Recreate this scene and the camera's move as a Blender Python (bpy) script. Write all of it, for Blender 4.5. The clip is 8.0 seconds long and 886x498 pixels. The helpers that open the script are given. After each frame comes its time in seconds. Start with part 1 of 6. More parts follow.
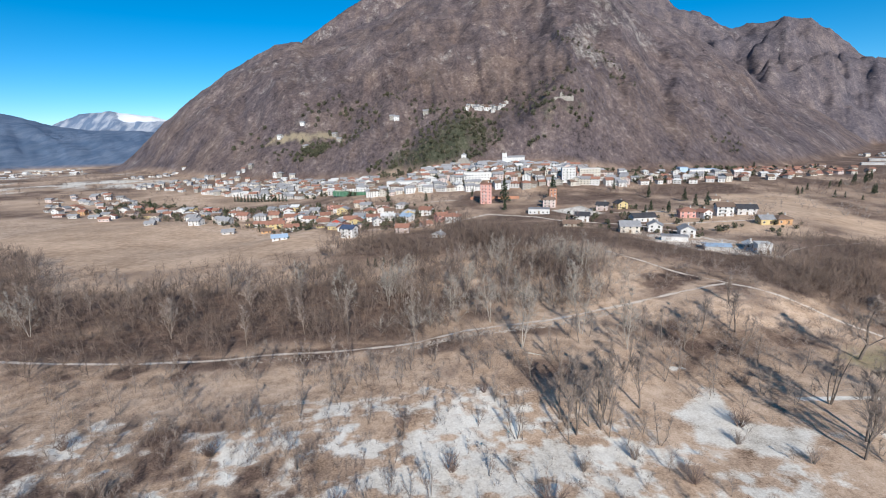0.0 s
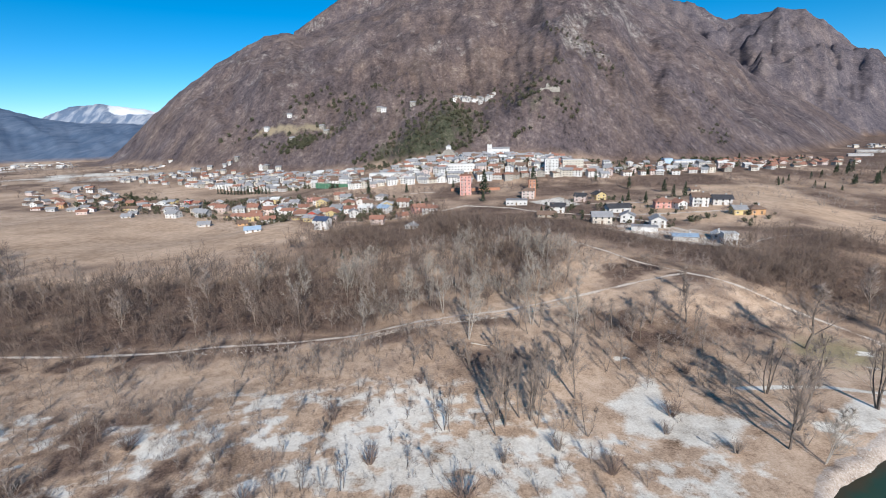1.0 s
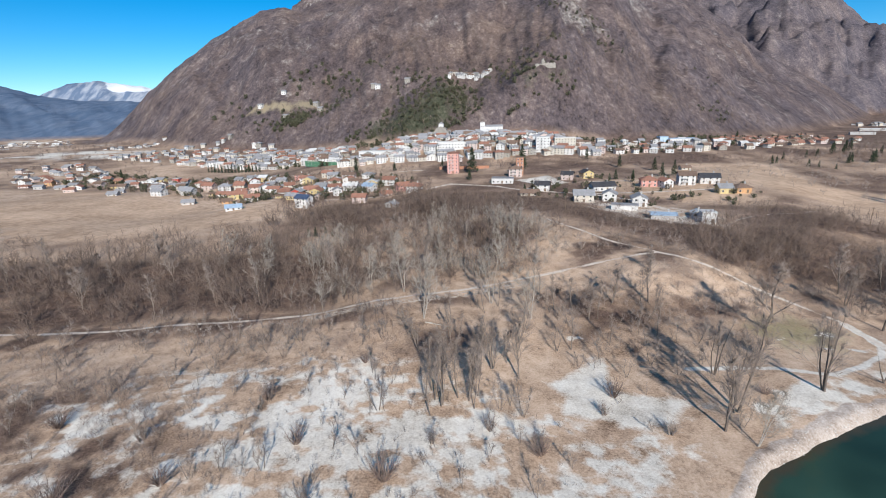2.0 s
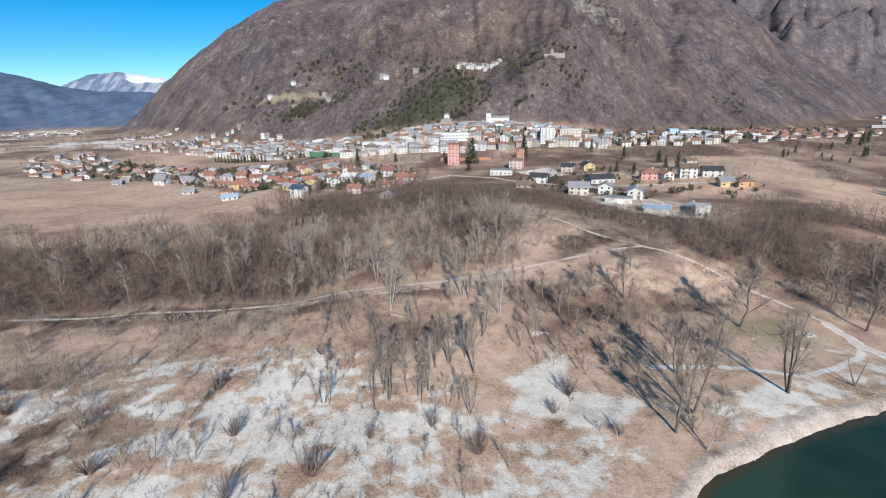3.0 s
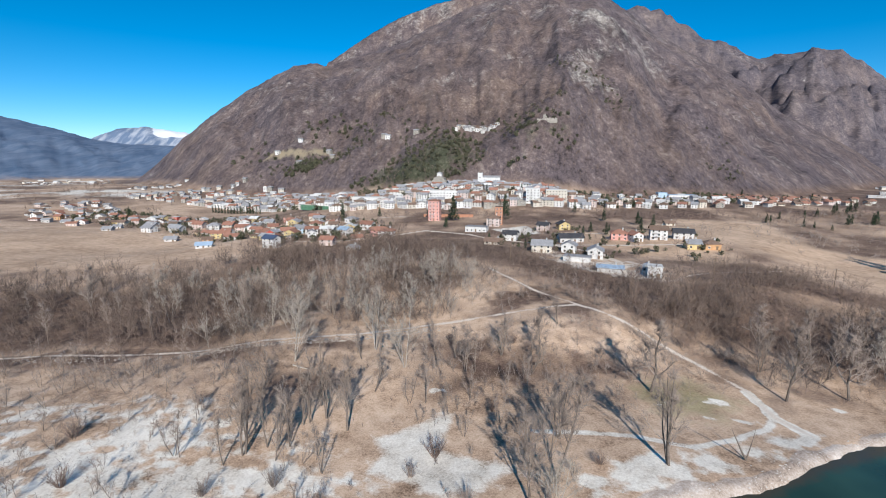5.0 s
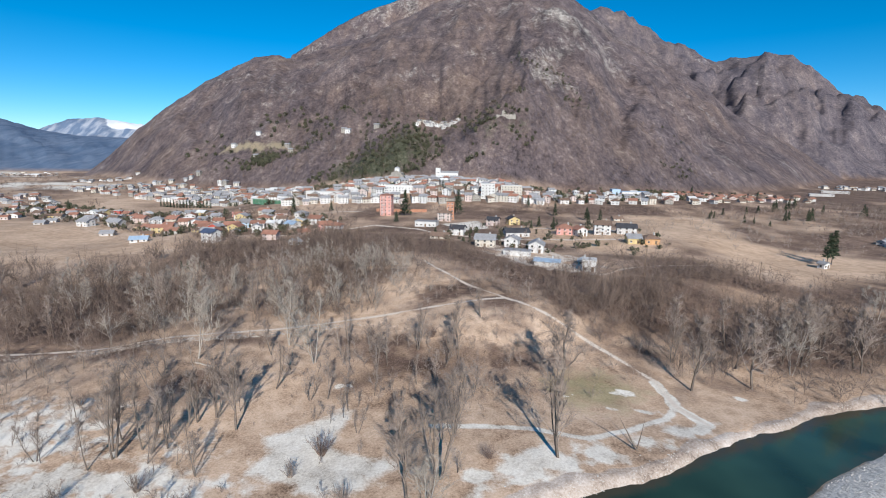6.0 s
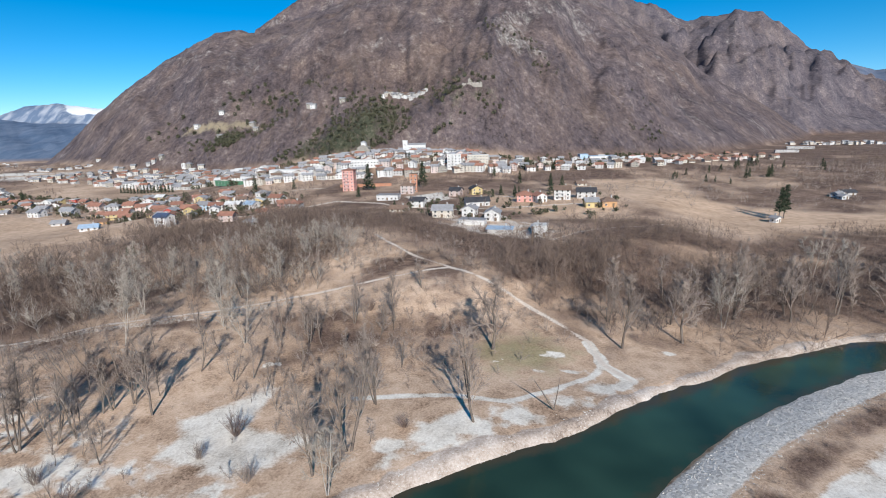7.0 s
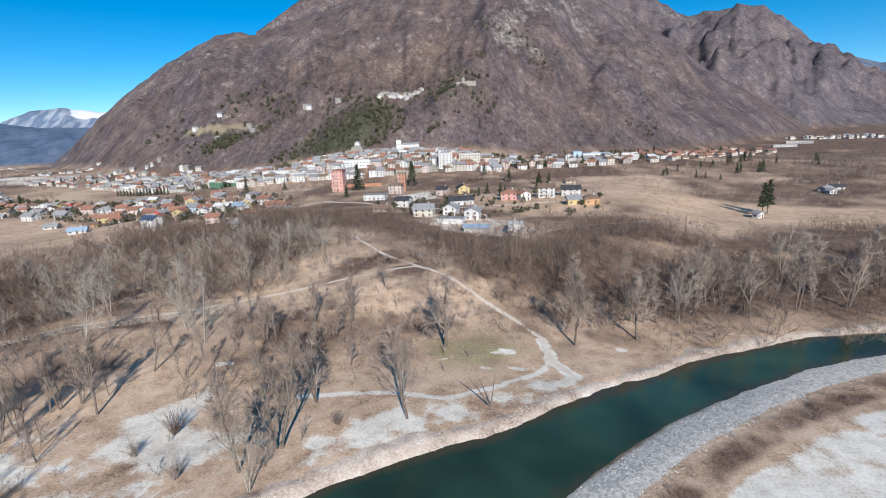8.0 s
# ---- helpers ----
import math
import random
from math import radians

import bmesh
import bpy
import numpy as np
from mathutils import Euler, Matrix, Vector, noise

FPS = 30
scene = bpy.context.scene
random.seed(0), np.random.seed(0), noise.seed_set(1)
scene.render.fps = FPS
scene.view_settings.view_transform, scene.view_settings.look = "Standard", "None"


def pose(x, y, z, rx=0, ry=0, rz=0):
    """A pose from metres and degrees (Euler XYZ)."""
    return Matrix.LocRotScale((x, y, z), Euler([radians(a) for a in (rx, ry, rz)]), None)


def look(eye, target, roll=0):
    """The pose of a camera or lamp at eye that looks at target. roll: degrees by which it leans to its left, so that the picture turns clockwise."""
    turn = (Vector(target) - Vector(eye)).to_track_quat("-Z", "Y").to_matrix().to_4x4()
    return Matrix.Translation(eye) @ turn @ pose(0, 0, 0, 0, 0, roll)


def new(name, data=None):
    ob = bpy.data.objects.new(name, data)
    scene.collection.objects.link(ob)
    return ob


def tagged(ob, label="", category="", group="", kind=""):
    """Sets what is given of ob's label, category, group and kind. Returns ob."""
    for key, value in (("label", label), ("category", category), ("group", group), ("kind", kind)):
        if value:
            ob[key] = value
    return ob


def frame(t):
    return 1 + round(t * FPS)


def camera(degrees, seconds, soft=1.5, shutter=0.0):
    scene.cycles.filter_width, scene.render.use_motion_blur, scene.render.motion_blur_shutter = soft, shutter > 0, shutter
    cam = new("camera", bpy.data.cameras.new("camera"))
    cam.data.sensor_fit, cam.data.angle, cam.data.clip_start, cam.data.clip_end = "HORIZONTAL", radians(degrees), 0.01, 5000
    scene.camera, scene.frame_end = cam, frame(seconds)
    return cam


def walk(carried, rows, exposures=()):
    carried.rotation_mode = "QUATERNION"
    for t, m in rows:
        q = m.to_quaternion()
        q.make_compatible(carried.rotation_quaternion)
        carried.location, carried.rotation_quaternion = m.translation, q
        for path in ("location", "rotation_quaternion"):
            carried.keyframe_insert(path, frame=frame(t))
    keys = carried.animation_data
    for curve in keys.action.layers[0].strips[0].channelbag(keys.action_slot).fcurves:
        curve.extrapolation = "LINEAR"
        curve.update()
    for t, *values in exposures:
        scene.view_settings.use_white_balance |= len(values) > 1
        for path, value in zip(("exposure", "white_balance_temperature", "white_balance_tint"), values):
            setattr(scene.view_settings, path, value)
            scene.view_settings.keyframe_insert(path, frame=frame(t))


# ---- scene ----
cam = camera(85.0, 8.0, soft=1.0)
# seconds, eye x y z, yaw, pitch, roll
ROWS = [
    (0.0, 3.28, -5.29, 60.22, -1.14, -12.98, 1.38),
    (0.5, 10.9, -4.64, 59.24, -1.48, -13.24, 1.24),
    (1.0, 18.08, -3.56, 58.36, -1.6, -13.82, 1.47),
    (1.5, 25.04, -2.39, 57.53, -1.62, -15.12, 1.59),
    (3.0, 44.92, 1.67, 55.24, 0.59, -17.08, 1.25),
    (3.5, 51.42, 2.32, 54.84, 1.77, -15.45, 1.75),
    (4.0, 58.03, 2.85, 54.44, 3.22, -13.19, 1.43),
    (5.5, 80.16, 5.3, 51.83, 1.22, -9.85, -1.52),
    (6.0, 87.38, 7.28, 50.96, -1.28, -10.62, -0.9),
    (6.5, 94.38, 8.56, 50.08, -3.07, -12.84, 0.58),
    (7.0, 101.1, 8.56, 49.54, -3.88, -13.76, 1.51),
    (7.5, 107.6, 7.86, 49.35, -3.92, -13.12, 1.77),
    (8.0, 113.99, 6.86, 49.23, -3.45, -13.85, 2.25),
]
walk(cam, [(t, pose(x, y, z, 90 + pitch, roll, yaw)) for t, x, y, z, yaw, pitch, roll in ROWS])

# ---- light ----
SUN_AZ, SUN_EL = 173.2, 28.2
world = bpy.data.worlds.new("world")
scene.world = world
world.use_nodes = True
wn, wl = world.node_tree.nodes, world.node_tree.links
wn.clear()
w_out = wn.new("ShaderNodeOutputWorld")
w_bg = wn.new("ShaderNodeBackground")
w_sky = wn.new("ShaderNodeTexSky")
w_sky.sky_type = "NISHITA"
w_sky.sun_disc = False
w_sky.sun_elevation, w_sky.sun_rotation = radians(SUN_EL), radians(SUN_AZ)
w_sky.altitude, w_sky.air_density, w_sky.dust_density, w_sky.ozone_density = 2400, 0.9, 0.0, 4.0
w_hsv = wn.new("ShaderNodeHueSaturation")
w_hsv.inputs["Hue"].default_value = 0.491
w_hsv.inputs["Saturation"].default_value = 1.38
w_bg.inputs["Strength"].default_value = 0.108
wl.new(w_sky.outputs[0], w_hsv.inputs["Color"])
wl.new(w_hsv.outputs[0], w_bg.inputs["Color"])
wl.new(w_bg.outputs[0], w_out.inputs["Surface"])
sun_data = bpy.data.lights.new("sun", "SUN")
sun_data.energy, sun_data.angle, sun_data.color = 5.0, radians(0.53), (1.0, 0.95, 0.88)
sun = new("sun", sun_data)
saz, sel = radians(SUN_AZ), radians(SUN_EL)
sun.matrix_world = look((0, 0, 300), (-math.sin(saz) * 100, -math.cos(saz) * 100, 300 - 100 * math.tan(sel)))
scene.view_settings.exposure = 0.24

# ---- materials ----
def material(name, rough=0.9):
    m = bpy.data.materials.new(name)
    m.use_nodes = True
    nt = m.node_tree
    bsdf = nt.nodes["Principled BSDF"]
    bsdf.inputs["Roughness"].default_value = rough
    if "Specular IOR Level" in bsdf.inputs:
        bsdf.inputs["Specular IOR Level"].default_value = 0.25
    return m, nt, bsdf


def node(nt, kind, **values):
    n = nt.nodes.new(kind)
    for key, value in values.items():
        n.inputs[key].default_value = value
    return n


def stretched(nt, sx, sy, sz):
    """Object coordinates, squeezed along the axes."""
    mp = nt.nodes.new("ShaderNodeMapping")
    mp.inputs["Scale"].default_value = (sx, sy, sz)
    nt.links.new(nt.nodes.new("ShaderNodeTexCoord").outputs["Object"], mp.inputs["Vector"])
    return mp.outputs[0]


def noise_tex(nt, scale, detail=4.0, rough=0.55, coords=None):
    n = node(nt, "ShaderNodeTexNoise", Scale=scale, Detail=detail, Roughness=rough)
    if coords is None:
        coords = nt.nodes.new("ShaderNodeTexCoord").outputs["Object"]
    nt.links.new(coords, n.inputs["Vector"])
    return n.outputs["Fac"]


def ramp(nt, fac, stops):
    r = nt.nodes.new("ShaderNodeValToRGB")
    el = r.color_ramp.elements
    while len(el) < len(stops):
        el.new(0.5)
    for e, (p, c) in zip(el, stops):
        e.position, e.color = p, (*c, 1.0)
    nt.links.new(fac, r.inputs["Fac"])
    return r.outputs["Color"]


def mix(nt, fac, a, b, mode="MIX"):
    n = nt.nodes.new("ShaderNodeMix")
    n.data_type, n.blend_type = "RGBA", mode
    for sock, v in ((n.inputs[0], fac), (n.inputs[6], a), (n.inputs[7], b)):
        if isinstance(v, (int, float)):
            sock.default_value = v
        elif isinstance(v, tuple):
            sock.default_value = (*v, 1.0)
        else:
            nt.links.new(v, sock)
    return n.outputs[2]


def maths(nt, op, a, b=0.0, clamp=False):
    n = nt.nodes.new("ShaderNodeMath")
    n.operation, n.use_clamp = op, clamp
    for sock, v in zip(n.inputs, (a, b)):
        if isinstance(v, (int, float)):
            sock.default_value = v
        else:
            nt.links.new(v, sock)
    return n.outputs[0]


def bump(nt, bsdf, height, strength=0.4, distance=0.1):
    b = node(nt, "ShaderNodeBump", Strength=strength, Distance=distance)
    nt.links.new(height, b.inputs["Height"])
    nt.links.new(b.outputs[0], bsdf.inputs["Normal"])


def mottled(name, dark, light, scale=1.0, rough=0.85, big=0.15, random_tint=0.0, bumps=0.0):
    """Two scales of noise between two tones."""
    m, nt, bsdf = material(name, rough)
    f1, f2 = noise_tex(nt, scale, 5.0), noise_tex(nt, scale * big, 2.0)
    f = maths(nt, "ADD", maths(nt, "MULTIPLY", f1, 0.6), maths(nt, "MULTIPLY", f2, 0.4))
    col = ramp(nt, f, [(0.32, dark), (0.68, light)])
    if random_tint:
        info = nt.nodes.new("ShaderNodeObjectInfo")
        v = maths(nt, "ADD", maths(nt, "MULTIPLY", info.outputs["Random"], random_tint), 1.0 - random_tint / 2)
        hs = nt.nodes.new("ShaderNodeHueSaturation")
        nt.links.new(v, hs.inputs["Value"])
        nt.links.new(col, hs.inputs["Color"])
        col = hs.outputs[0]
    nt.links.new(col, bsdf.inputs["Base Color"])
    if bumps:
        bump(nt, bsdf, f1, bumps, 0.05)
    return m


def zone(nt, name):
    a = nt.nodes.new("ShaderNodeAttribute")
    a.attribute_name = name
    return a.outputs["Fac"]


def ragged(nt, fac, breakup, lo, hi):
    """A zone's weight, its edge broken up by a noise."""
    s = maths(nt, "ADD", fac, maths(nt, "MULTIPLY", maths(nt, "SUBTRACT", breakup, 0.5), 0.9))
    n = node(nt, "ShaderNodeMapRange", **{"From Min": lo, "From Max": hi})
    n.clamp = True
    nt.links.new(s, n.inputs["Value"])
    return n.outputs[0]


def ground_material():
    m, nt, bsdf = material("ground", 0.95)
    n_fine, n_mid, n_big = noise_tex(nt, 2.2, 6.0, 0.7), noise_tex(nt, 0.25, 5.0, 0.6), noise_tex(nt, 0.03, 4.0)
    steep, fall = stretched(nt, 1.0, 0.3, 1.0), stretched(nt, 1.0, 0.16, 0.3)
    n_hill, n_hill2, n_hill3 = noise_tex(nt, 0.014, 8.0, 0.72, steep), noise_tex(nt, 0.0026, 6.0, 0.6, steep), noise_tex(nt, 0.06, 6.0, 0.75, steep)
    n_crown, n_fall = noise_tex(nt, 0.19, 5.0, 0.8, steep), noise_tex(nt, 0.022, 6.0, 0.65, fall)
    tuft = maths(nt, "ADD", maths(nt, "MULTIPLY", n_fine, 0.4), maths(nt, "ADD", maths(nt, "MULTIPLY", n_mid, 0.35), maths(nt, "MULTIPLY", n_big, 0.25)))
    dry = ramp(nt, tuft, [(0.36, (0.140, 0.090, 0.060)), (0.43, (0.345, 0.238, 0.165)), (0.50, (0.515, 0.370, 0.264)), (0.60, (0.67, 0.510, 0.386))])
    field = ramp(nt, maths(nt, "ADD", maths(nt, "MULTIPLY", n_mid, 0.5), maths(nt, "MULTIPLY", n_big, 0.5)),
                 [(0.36, (0.37, 0.25, 0.165)), (0.62, (0.65, 0.47, 0.335))])
    col = mix(nt, ragged(nt, zone(nt, "field"), n_mid, 0.35, 0.65), dry, field)
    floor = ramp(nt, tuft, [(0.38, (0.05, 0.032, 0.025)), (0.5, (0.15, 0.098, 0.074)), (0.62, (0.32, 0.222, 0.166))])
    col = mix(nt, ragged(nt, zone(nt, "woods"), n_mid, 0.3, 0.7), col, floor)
    green = ramp(nt, tuft, [(0.38, (0.13, 0.105, 0.05)), (0.5, (0.27, 0.225, 0.125)), (0.62, (0.42, 0.35, 0.22))])
    col = mix(nt, ragged(nt, zone(nt, "green"), n_mid, 0.4, 0.8), col, green)
    sand = ramp(nt, tuft, [(0.36, (0.35, 0.30, 0.245)), (0.46, (0.62, 0.57, 0.50)), (0.60, (0.85, 0.81, 0.735))])
    broken = maths(nt, "ADD", maths(nt, "MULTIPLY", n_mid, 0.7), maths(nt, "MULTIPLY", n_fine, 0.3))
    col = mix(nt, ragged(nt, zone(nt, "sand"), broken, 0.36, 0.62), col, sand)
    path = ramp(nt, n_fine, [(0.3, (0.54, 0.46, 0.385)), (0.7, (0.75, 0.665, 0.575))])
    col = mix(nt, ragged(nt, zone(nt, "path"), n_fine, 0.4, 0.7), col, path)
    stones = node(nt, "ShaderNodeTexVoronoi", Scale=2.6)
    nt.links.new(nt.nodes.new("ShaderNodeTexCoord").outputs["Object"], stones.inputs["Vector"])
    gravel = ramp(nt, stones.outputs["Color"], [(0.1, (0.40, 0.375, 0.34)), (0.9, (0.82, 0.775, 0.71))])
    col = mix(nt, ragged(nt, zone(nt, "gravel"), n_mid, 0.35, 0.6), col, gravel)
    shore = ramp(nt, tuft, [(0.40, (0.20, 0.15, 0.12)), (0.48, (0.38, 0.31, 0.26)), (0.56, (0.50, 0.43, 0.38)), (0.64, (0.68, 0.62, 0.57))])
    col = mix(nt, ragged(nt, zone(nt, "shore"), n_mid, 0.35, 0.65), col, shore)
    bed = ramp(nt, n_mid, [(0.3, (0.06, 0.055, 0.04)), (0.7, (0.16, 0.15, 0.11))])
    col = mix(nt, zone(nt, "bed"), col, bed)
    # bare woods and rock of the slopes
    grain = maths(nt, "ADD", maths(nt, "ADD", maths(nt, "MULTIPLY", n_hill, 0.26), maths(nt, "MULTIPLY", n_fall, 0.14)), maths(nt, "ADD", maths(nt, "MULTIPLY", n_hill3, 0.25), maths(nt, "MULTIPLY", n_crown, 0.35)))
    wood = ramp(nt, grain, [(0.40, (0.026, 0.021, 0.024)), (0.46, (0.088, 0.070, 0.076)), (0.53, (0.156, 0.124, 0.129)), (0.61, (0.31, 0.26, 0.24))])
    tawny = ramp(nt, grain, [(0.40, (0.035, 0.025, 0.023)), (0.47, (0.115, 0.082, 0.073)), (0.54, (0.195, 0.142, 0.122)), (0.61, (0.34, 0.27, 0.22))])
    slope = mix(nt, ragged(nt, n_hill2, n_fall, 0.38, 0.75), wood, tawny)
    rock = ramp(nt, grain, [(0.42, (0.045, 0.042, 0.041)), (0.49, (0.19, 0.172, 0.16)), (0.57, (0.47, 0.435, 0.40))])
    slope = mix(nt, ragged(nt, zone(nt, "rock"), n_hill3, 0.64, 0.88), slope, rock)
    speck = node(nt, "ShaderNodeMapRange", **{"From Min": 0.585, "From Max": 0.66})
    nt.links.new(maths(nt, "ADD", maths(nt, "MULTIPLY", n_crown, 0.6), maths(nt, "MULTIPLY", n_hill, 0.4)), speck.inputs["Value"])
    slope = mix(nt, maths(nt, "MULTIPLY", speck.outputs[0], 0.55), slope, (0.45, 0.37, 0.30))
    everg = ramp(nt, grain, [(0.42, (0.02, 0.024, 0.015)), (0.52, (0.075, 0.08, 0.05)), (0.6, (0.17, 0.155, 0.11))])
    slope = mix(nt, ragged(nt, zone(nt, "evergreen"), n_hill3, 0.4, 0.6), slope, everg)
    slope = mix(nt, ragged(nt, zone(nt, "meadow"), n_hill3, 0.45, 0.7), slope, (0.34, 0.28, 0.19))
    # blue aerial haze of the distant ranges, put into their base colour
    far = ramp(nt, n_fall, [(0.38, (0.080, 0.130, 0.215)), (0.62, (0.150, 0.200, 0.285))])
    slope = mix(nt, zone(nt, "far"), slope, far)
    # snowy range: pale rock tone with its haze painted in as lighter blue
    high_hazed = ramp(nt, n_fall, [(0.42, (0.13, 0.185, 0.28)), (0.58, (0.36, 0.40, 0.47))])
    slope = mix(nt, zone(nt, "high_hazed"), slope, high_hazed)
    slope = mix(nt, ragged(nt, zone(nt, "snow"), n_hill, 0.45, 0.6), slope, (0.75, 0.78, 0.82))
    hill = zone(nt, "hill")
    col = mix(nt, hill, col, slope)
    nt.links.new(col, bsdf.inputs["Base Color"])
    h = maths(nt, "ADD", maths(nt, "MULTIPLY", n_fine, 0.11),
              maths(nt, "MULTIPLY", maths(nt, "MULTIPLY", maths(nt, "ADD", maths(nt, "MULTIPLY", n_hill3, 6.5), maths(nt, "MULTIPLY", n_crown, 4.0)), hill), 1.0))
    bump(nt, bsdf, h, 0.8, 1.0)
    return m


MAT_GROUND = ground_material()


def water_material():
    m, nt, bsdf = material("water", 0.06)
    col = ramp(nt, noise_tex(nt, 0.05, 2.0), [(0.32, (0.014, 0.034, 0.025)), (0.68, (0.034, 0.076, 0.054))])
    col = mix(nt, ragged(nt, zone(nt, "shallow"), noise_tex(nt, 0.35, 4.0), 0.3, 0.9), col, (0.055, 0.05, 0.032))
    nt.links.new(col, bsdf.inputs["Base Color"])
    bsdf.inputs["Specular IOR Level"].default_value = 0.22
    f = maths(nt, "ADD", noise_tex(nt, 1.6, 3.0), maths(nt, "MULTIPLY", noise_tex(nt, 0.3, 2.0), 1.5))
    bump(nt, bsdf, f, 0.3, 0.06)
    return m


MAT_WATER = water_material()

# ---- ground: one sheet from the river to the peaks ----
def lattice(ix, iy, seed):
    h = (ix.astype(np.int64) * 374761393 + iy.astype(np.int64) * 668265263 + seed * 982451653) & 0xFFFFFFFF
    h = ((h ^ (h >> 13)) * 1274126177) & 0xFFFFFFFF
    return ((h ^ (h >> 16)) & 0xFFFF) / 65535.0


def value_noise(x, y, seed):
    ix, iy = np.floor(x), np.floor(y)
    fx, fy = x - ix, y - iy
    fx, fy = fx * fx * (3 - 2 * fx), fy * fy * (3 - 2 * fy)
    ix, iy = ix.astype(np.int64), iy.astype(np.int64)
    a, b = lattice(ix, iy, seed), lattice(ix + 1, iy, seed)
    c, d = lattice(ix, iy + 1, seed), lattice(ix + 1, iy + 1, seed)
    return (a + (b - a) * fx) * (1 - fy) + (c + (d - c) * fx) * fy


def fbm(x, y, size, octaves=4, seed=1, ridged=False):
    """Noise between about -1 and 1, its largest forms size metres across."""
    out, amp, total = 0.0, 1.0, 0.0
    for k in range(octaves):
        s = 2.0 ** k / size
        ca, sa = math.cos(0.6 * k + 0.3), math.sin(0.6 * k + 0.3)
        v = value_noise((x * ca - y * sa) * s + 17.3 * k, (x * sa + y * ca) * s - 9.1 * k, seed + k) * 2 - 1
        out = out + amp * ((1 - 2 * np.abs(v)) if ridged else v)
        total += amp
        amp *= 0.52
    return out / total


# heights of the valley floor: x, y, z
SPOTS = [(20, 70, -2.0), (65, 94, -2.5), (110, 81, -0.5), (127, 90, -1.5), (144, 104, -3.5), (171, 113, -5.0), (212, 146, -5.0),
         (122, 118, -2.0), (28, 125, -0.6), (46, 136, -1.0), (-24, 150, -5.0), (-80, 160, -8.0), (112, 164, 4.5), (87, 209, 5.5),
         (155, 216, 3.5), (228, 317, 4.5), (320, 276, -5.5), (-64, 349, -5.0), (-151, 380, -13.0), (50, 446, 2.0), (-281, 557, -17.0),
         (96, 600, 22.0), (356, 605, 8.0), (590, 730, 0.0), (1096, 1160, 0.0), (-1300, 2050, -50.0), (0, 0, -2.5), (110, -60, -2.5)]


def lowland(x, y):
    x, y = np.asarray(x, float), np.asarray(y, float)
    num, den = np.zeros_like(x), np.zeros_like(x)
    for sx, sy, sz in SPOTS:
        w = 1.0 / ((x - sx) ** 2 + (y - sy) ** 2 + 15.0 ** 2) ** 1.7
        num, den = num + w * sz, den + w
    return num / den


# the river's banks as y over x
BANK_X = (-20, 30, 60, 86, 96, 110, 124, 140, 159, 180, 196, 212, 235, 300, 420)
BANK_N = (-60, 8, 42, 64, 69, 75, 79, 88, 97, 107, 111, 114, 114.5, 112, 100)
BANK_F = (-110, -45, -5, 29, 40, 48, 57, 67, 80, 91, 97, 101, 104, 102, 89)


def bank_near(x):
    return np.interp(x, BANK_X, BANK_N)


def bank_far(x):
    return np.interp(x, BANK_X, BANK_F)


HUB = (58.0, 3.0)
# slopes seen from the hub: bearing in degrees, foot's range, crest's range, crest's height
FRONT = [(-36, 2000, 2100, -40), (-34.5, 1900, 2000, -30), (-32.7, 1500, 2000, 20), (-29.6, 1150, 2000, 126), (-26.9, 1000, 2000, 208),
         (-24.1, 930, 2000, 280), (-21.3, 880, 2000, 346), (-18.4, 840, 2000, 398), (-16, 800, 2000, 420), (-14.4, 770, 2050, 416), (-12, 740, 2150, 470),
         (-6.3, 690, 2400, 600), (0, 655, 2500, 760), (6.1, 650, 2500, 860), (9.7, 650, 2450, 850), (14.4, 660, 2400, 786),
         (18, 680, 2400, 690), (20.5, 700, 2400, 595), (23.8, 740, 2350, 500), (28.7, 820, 2250, 350), (31.8, 900, 2150, 235),
         (34.3, 1000, 2100, 165), (37.9, 1200, 2000, 85), (41.2, 1700, 2000, 0), (44, 2000, 2100, -10)]
SUMMIT = [(-18, 2200, 3000, 300), (-14.8, 2200, 3000, 628), (-13.9, 2200, 3000, 652), (-9.6, 2200, 3000, 803), (-6.5, 2200, 3000, 892), (-2.8, 2200, 3000, 962),
          (-0.3, 2200, 3000, 990), (2.8, 2200, 3000, 1028), (5.9, 2200, 3000, 1060), (9.5, 2200, 3000, 1035), (14.3, 2200, 3000, 964),
          (15.5, 2200, 3000, 930), (20, 2300, 3000, 700), (26, 2300, 3000, 300)]
BACK = [(12, 2800, 3700, 900), (17.8, 2800, 3600, 1040), (21.2, 2700, 3600, 965), (24.2, 2600, 3600, 830), (26.7, 2500, 3600, 735), (28.7, 2400, 3600, 665), (30.4, 2300, 3600, 660),
        (31.5, 2200, 3600, 685), (33, 2100, 3600, 665), (34.3, 2100, 3600, 660), (35.8, 2100, 3600, 615), (37.9, 2100, 3600, 520), (39.4, 2100, 3600, 450),
        (41.7, 2200, 3600, 320), (45, 2300, 3600, 170), (52, 2500, 3600, 60)]
LEFT = [(-70, 2800, 4300, 500), (-50, 2800, 4300, 420), (-42.5, 2900, 4300, 315), (-40, 3000, 4300, 262), (-37.6, 3000, 4300, 205), (-35, 3000, 4300, 170), (-31, 3000, 4300, 160), (-24, 3200, 4300, 100)]
SNOWY = [(-39, 4350, 4750, 150), (-37.2, 4350, 4750, 235), (-35.4, 4350, 4750, 300), (-33, 4350, 4750, 325), (-31.2, 4350, 4750, 298), (-29.5, 4350, 4750, 285), (-26, 4350, 4750, 200)]
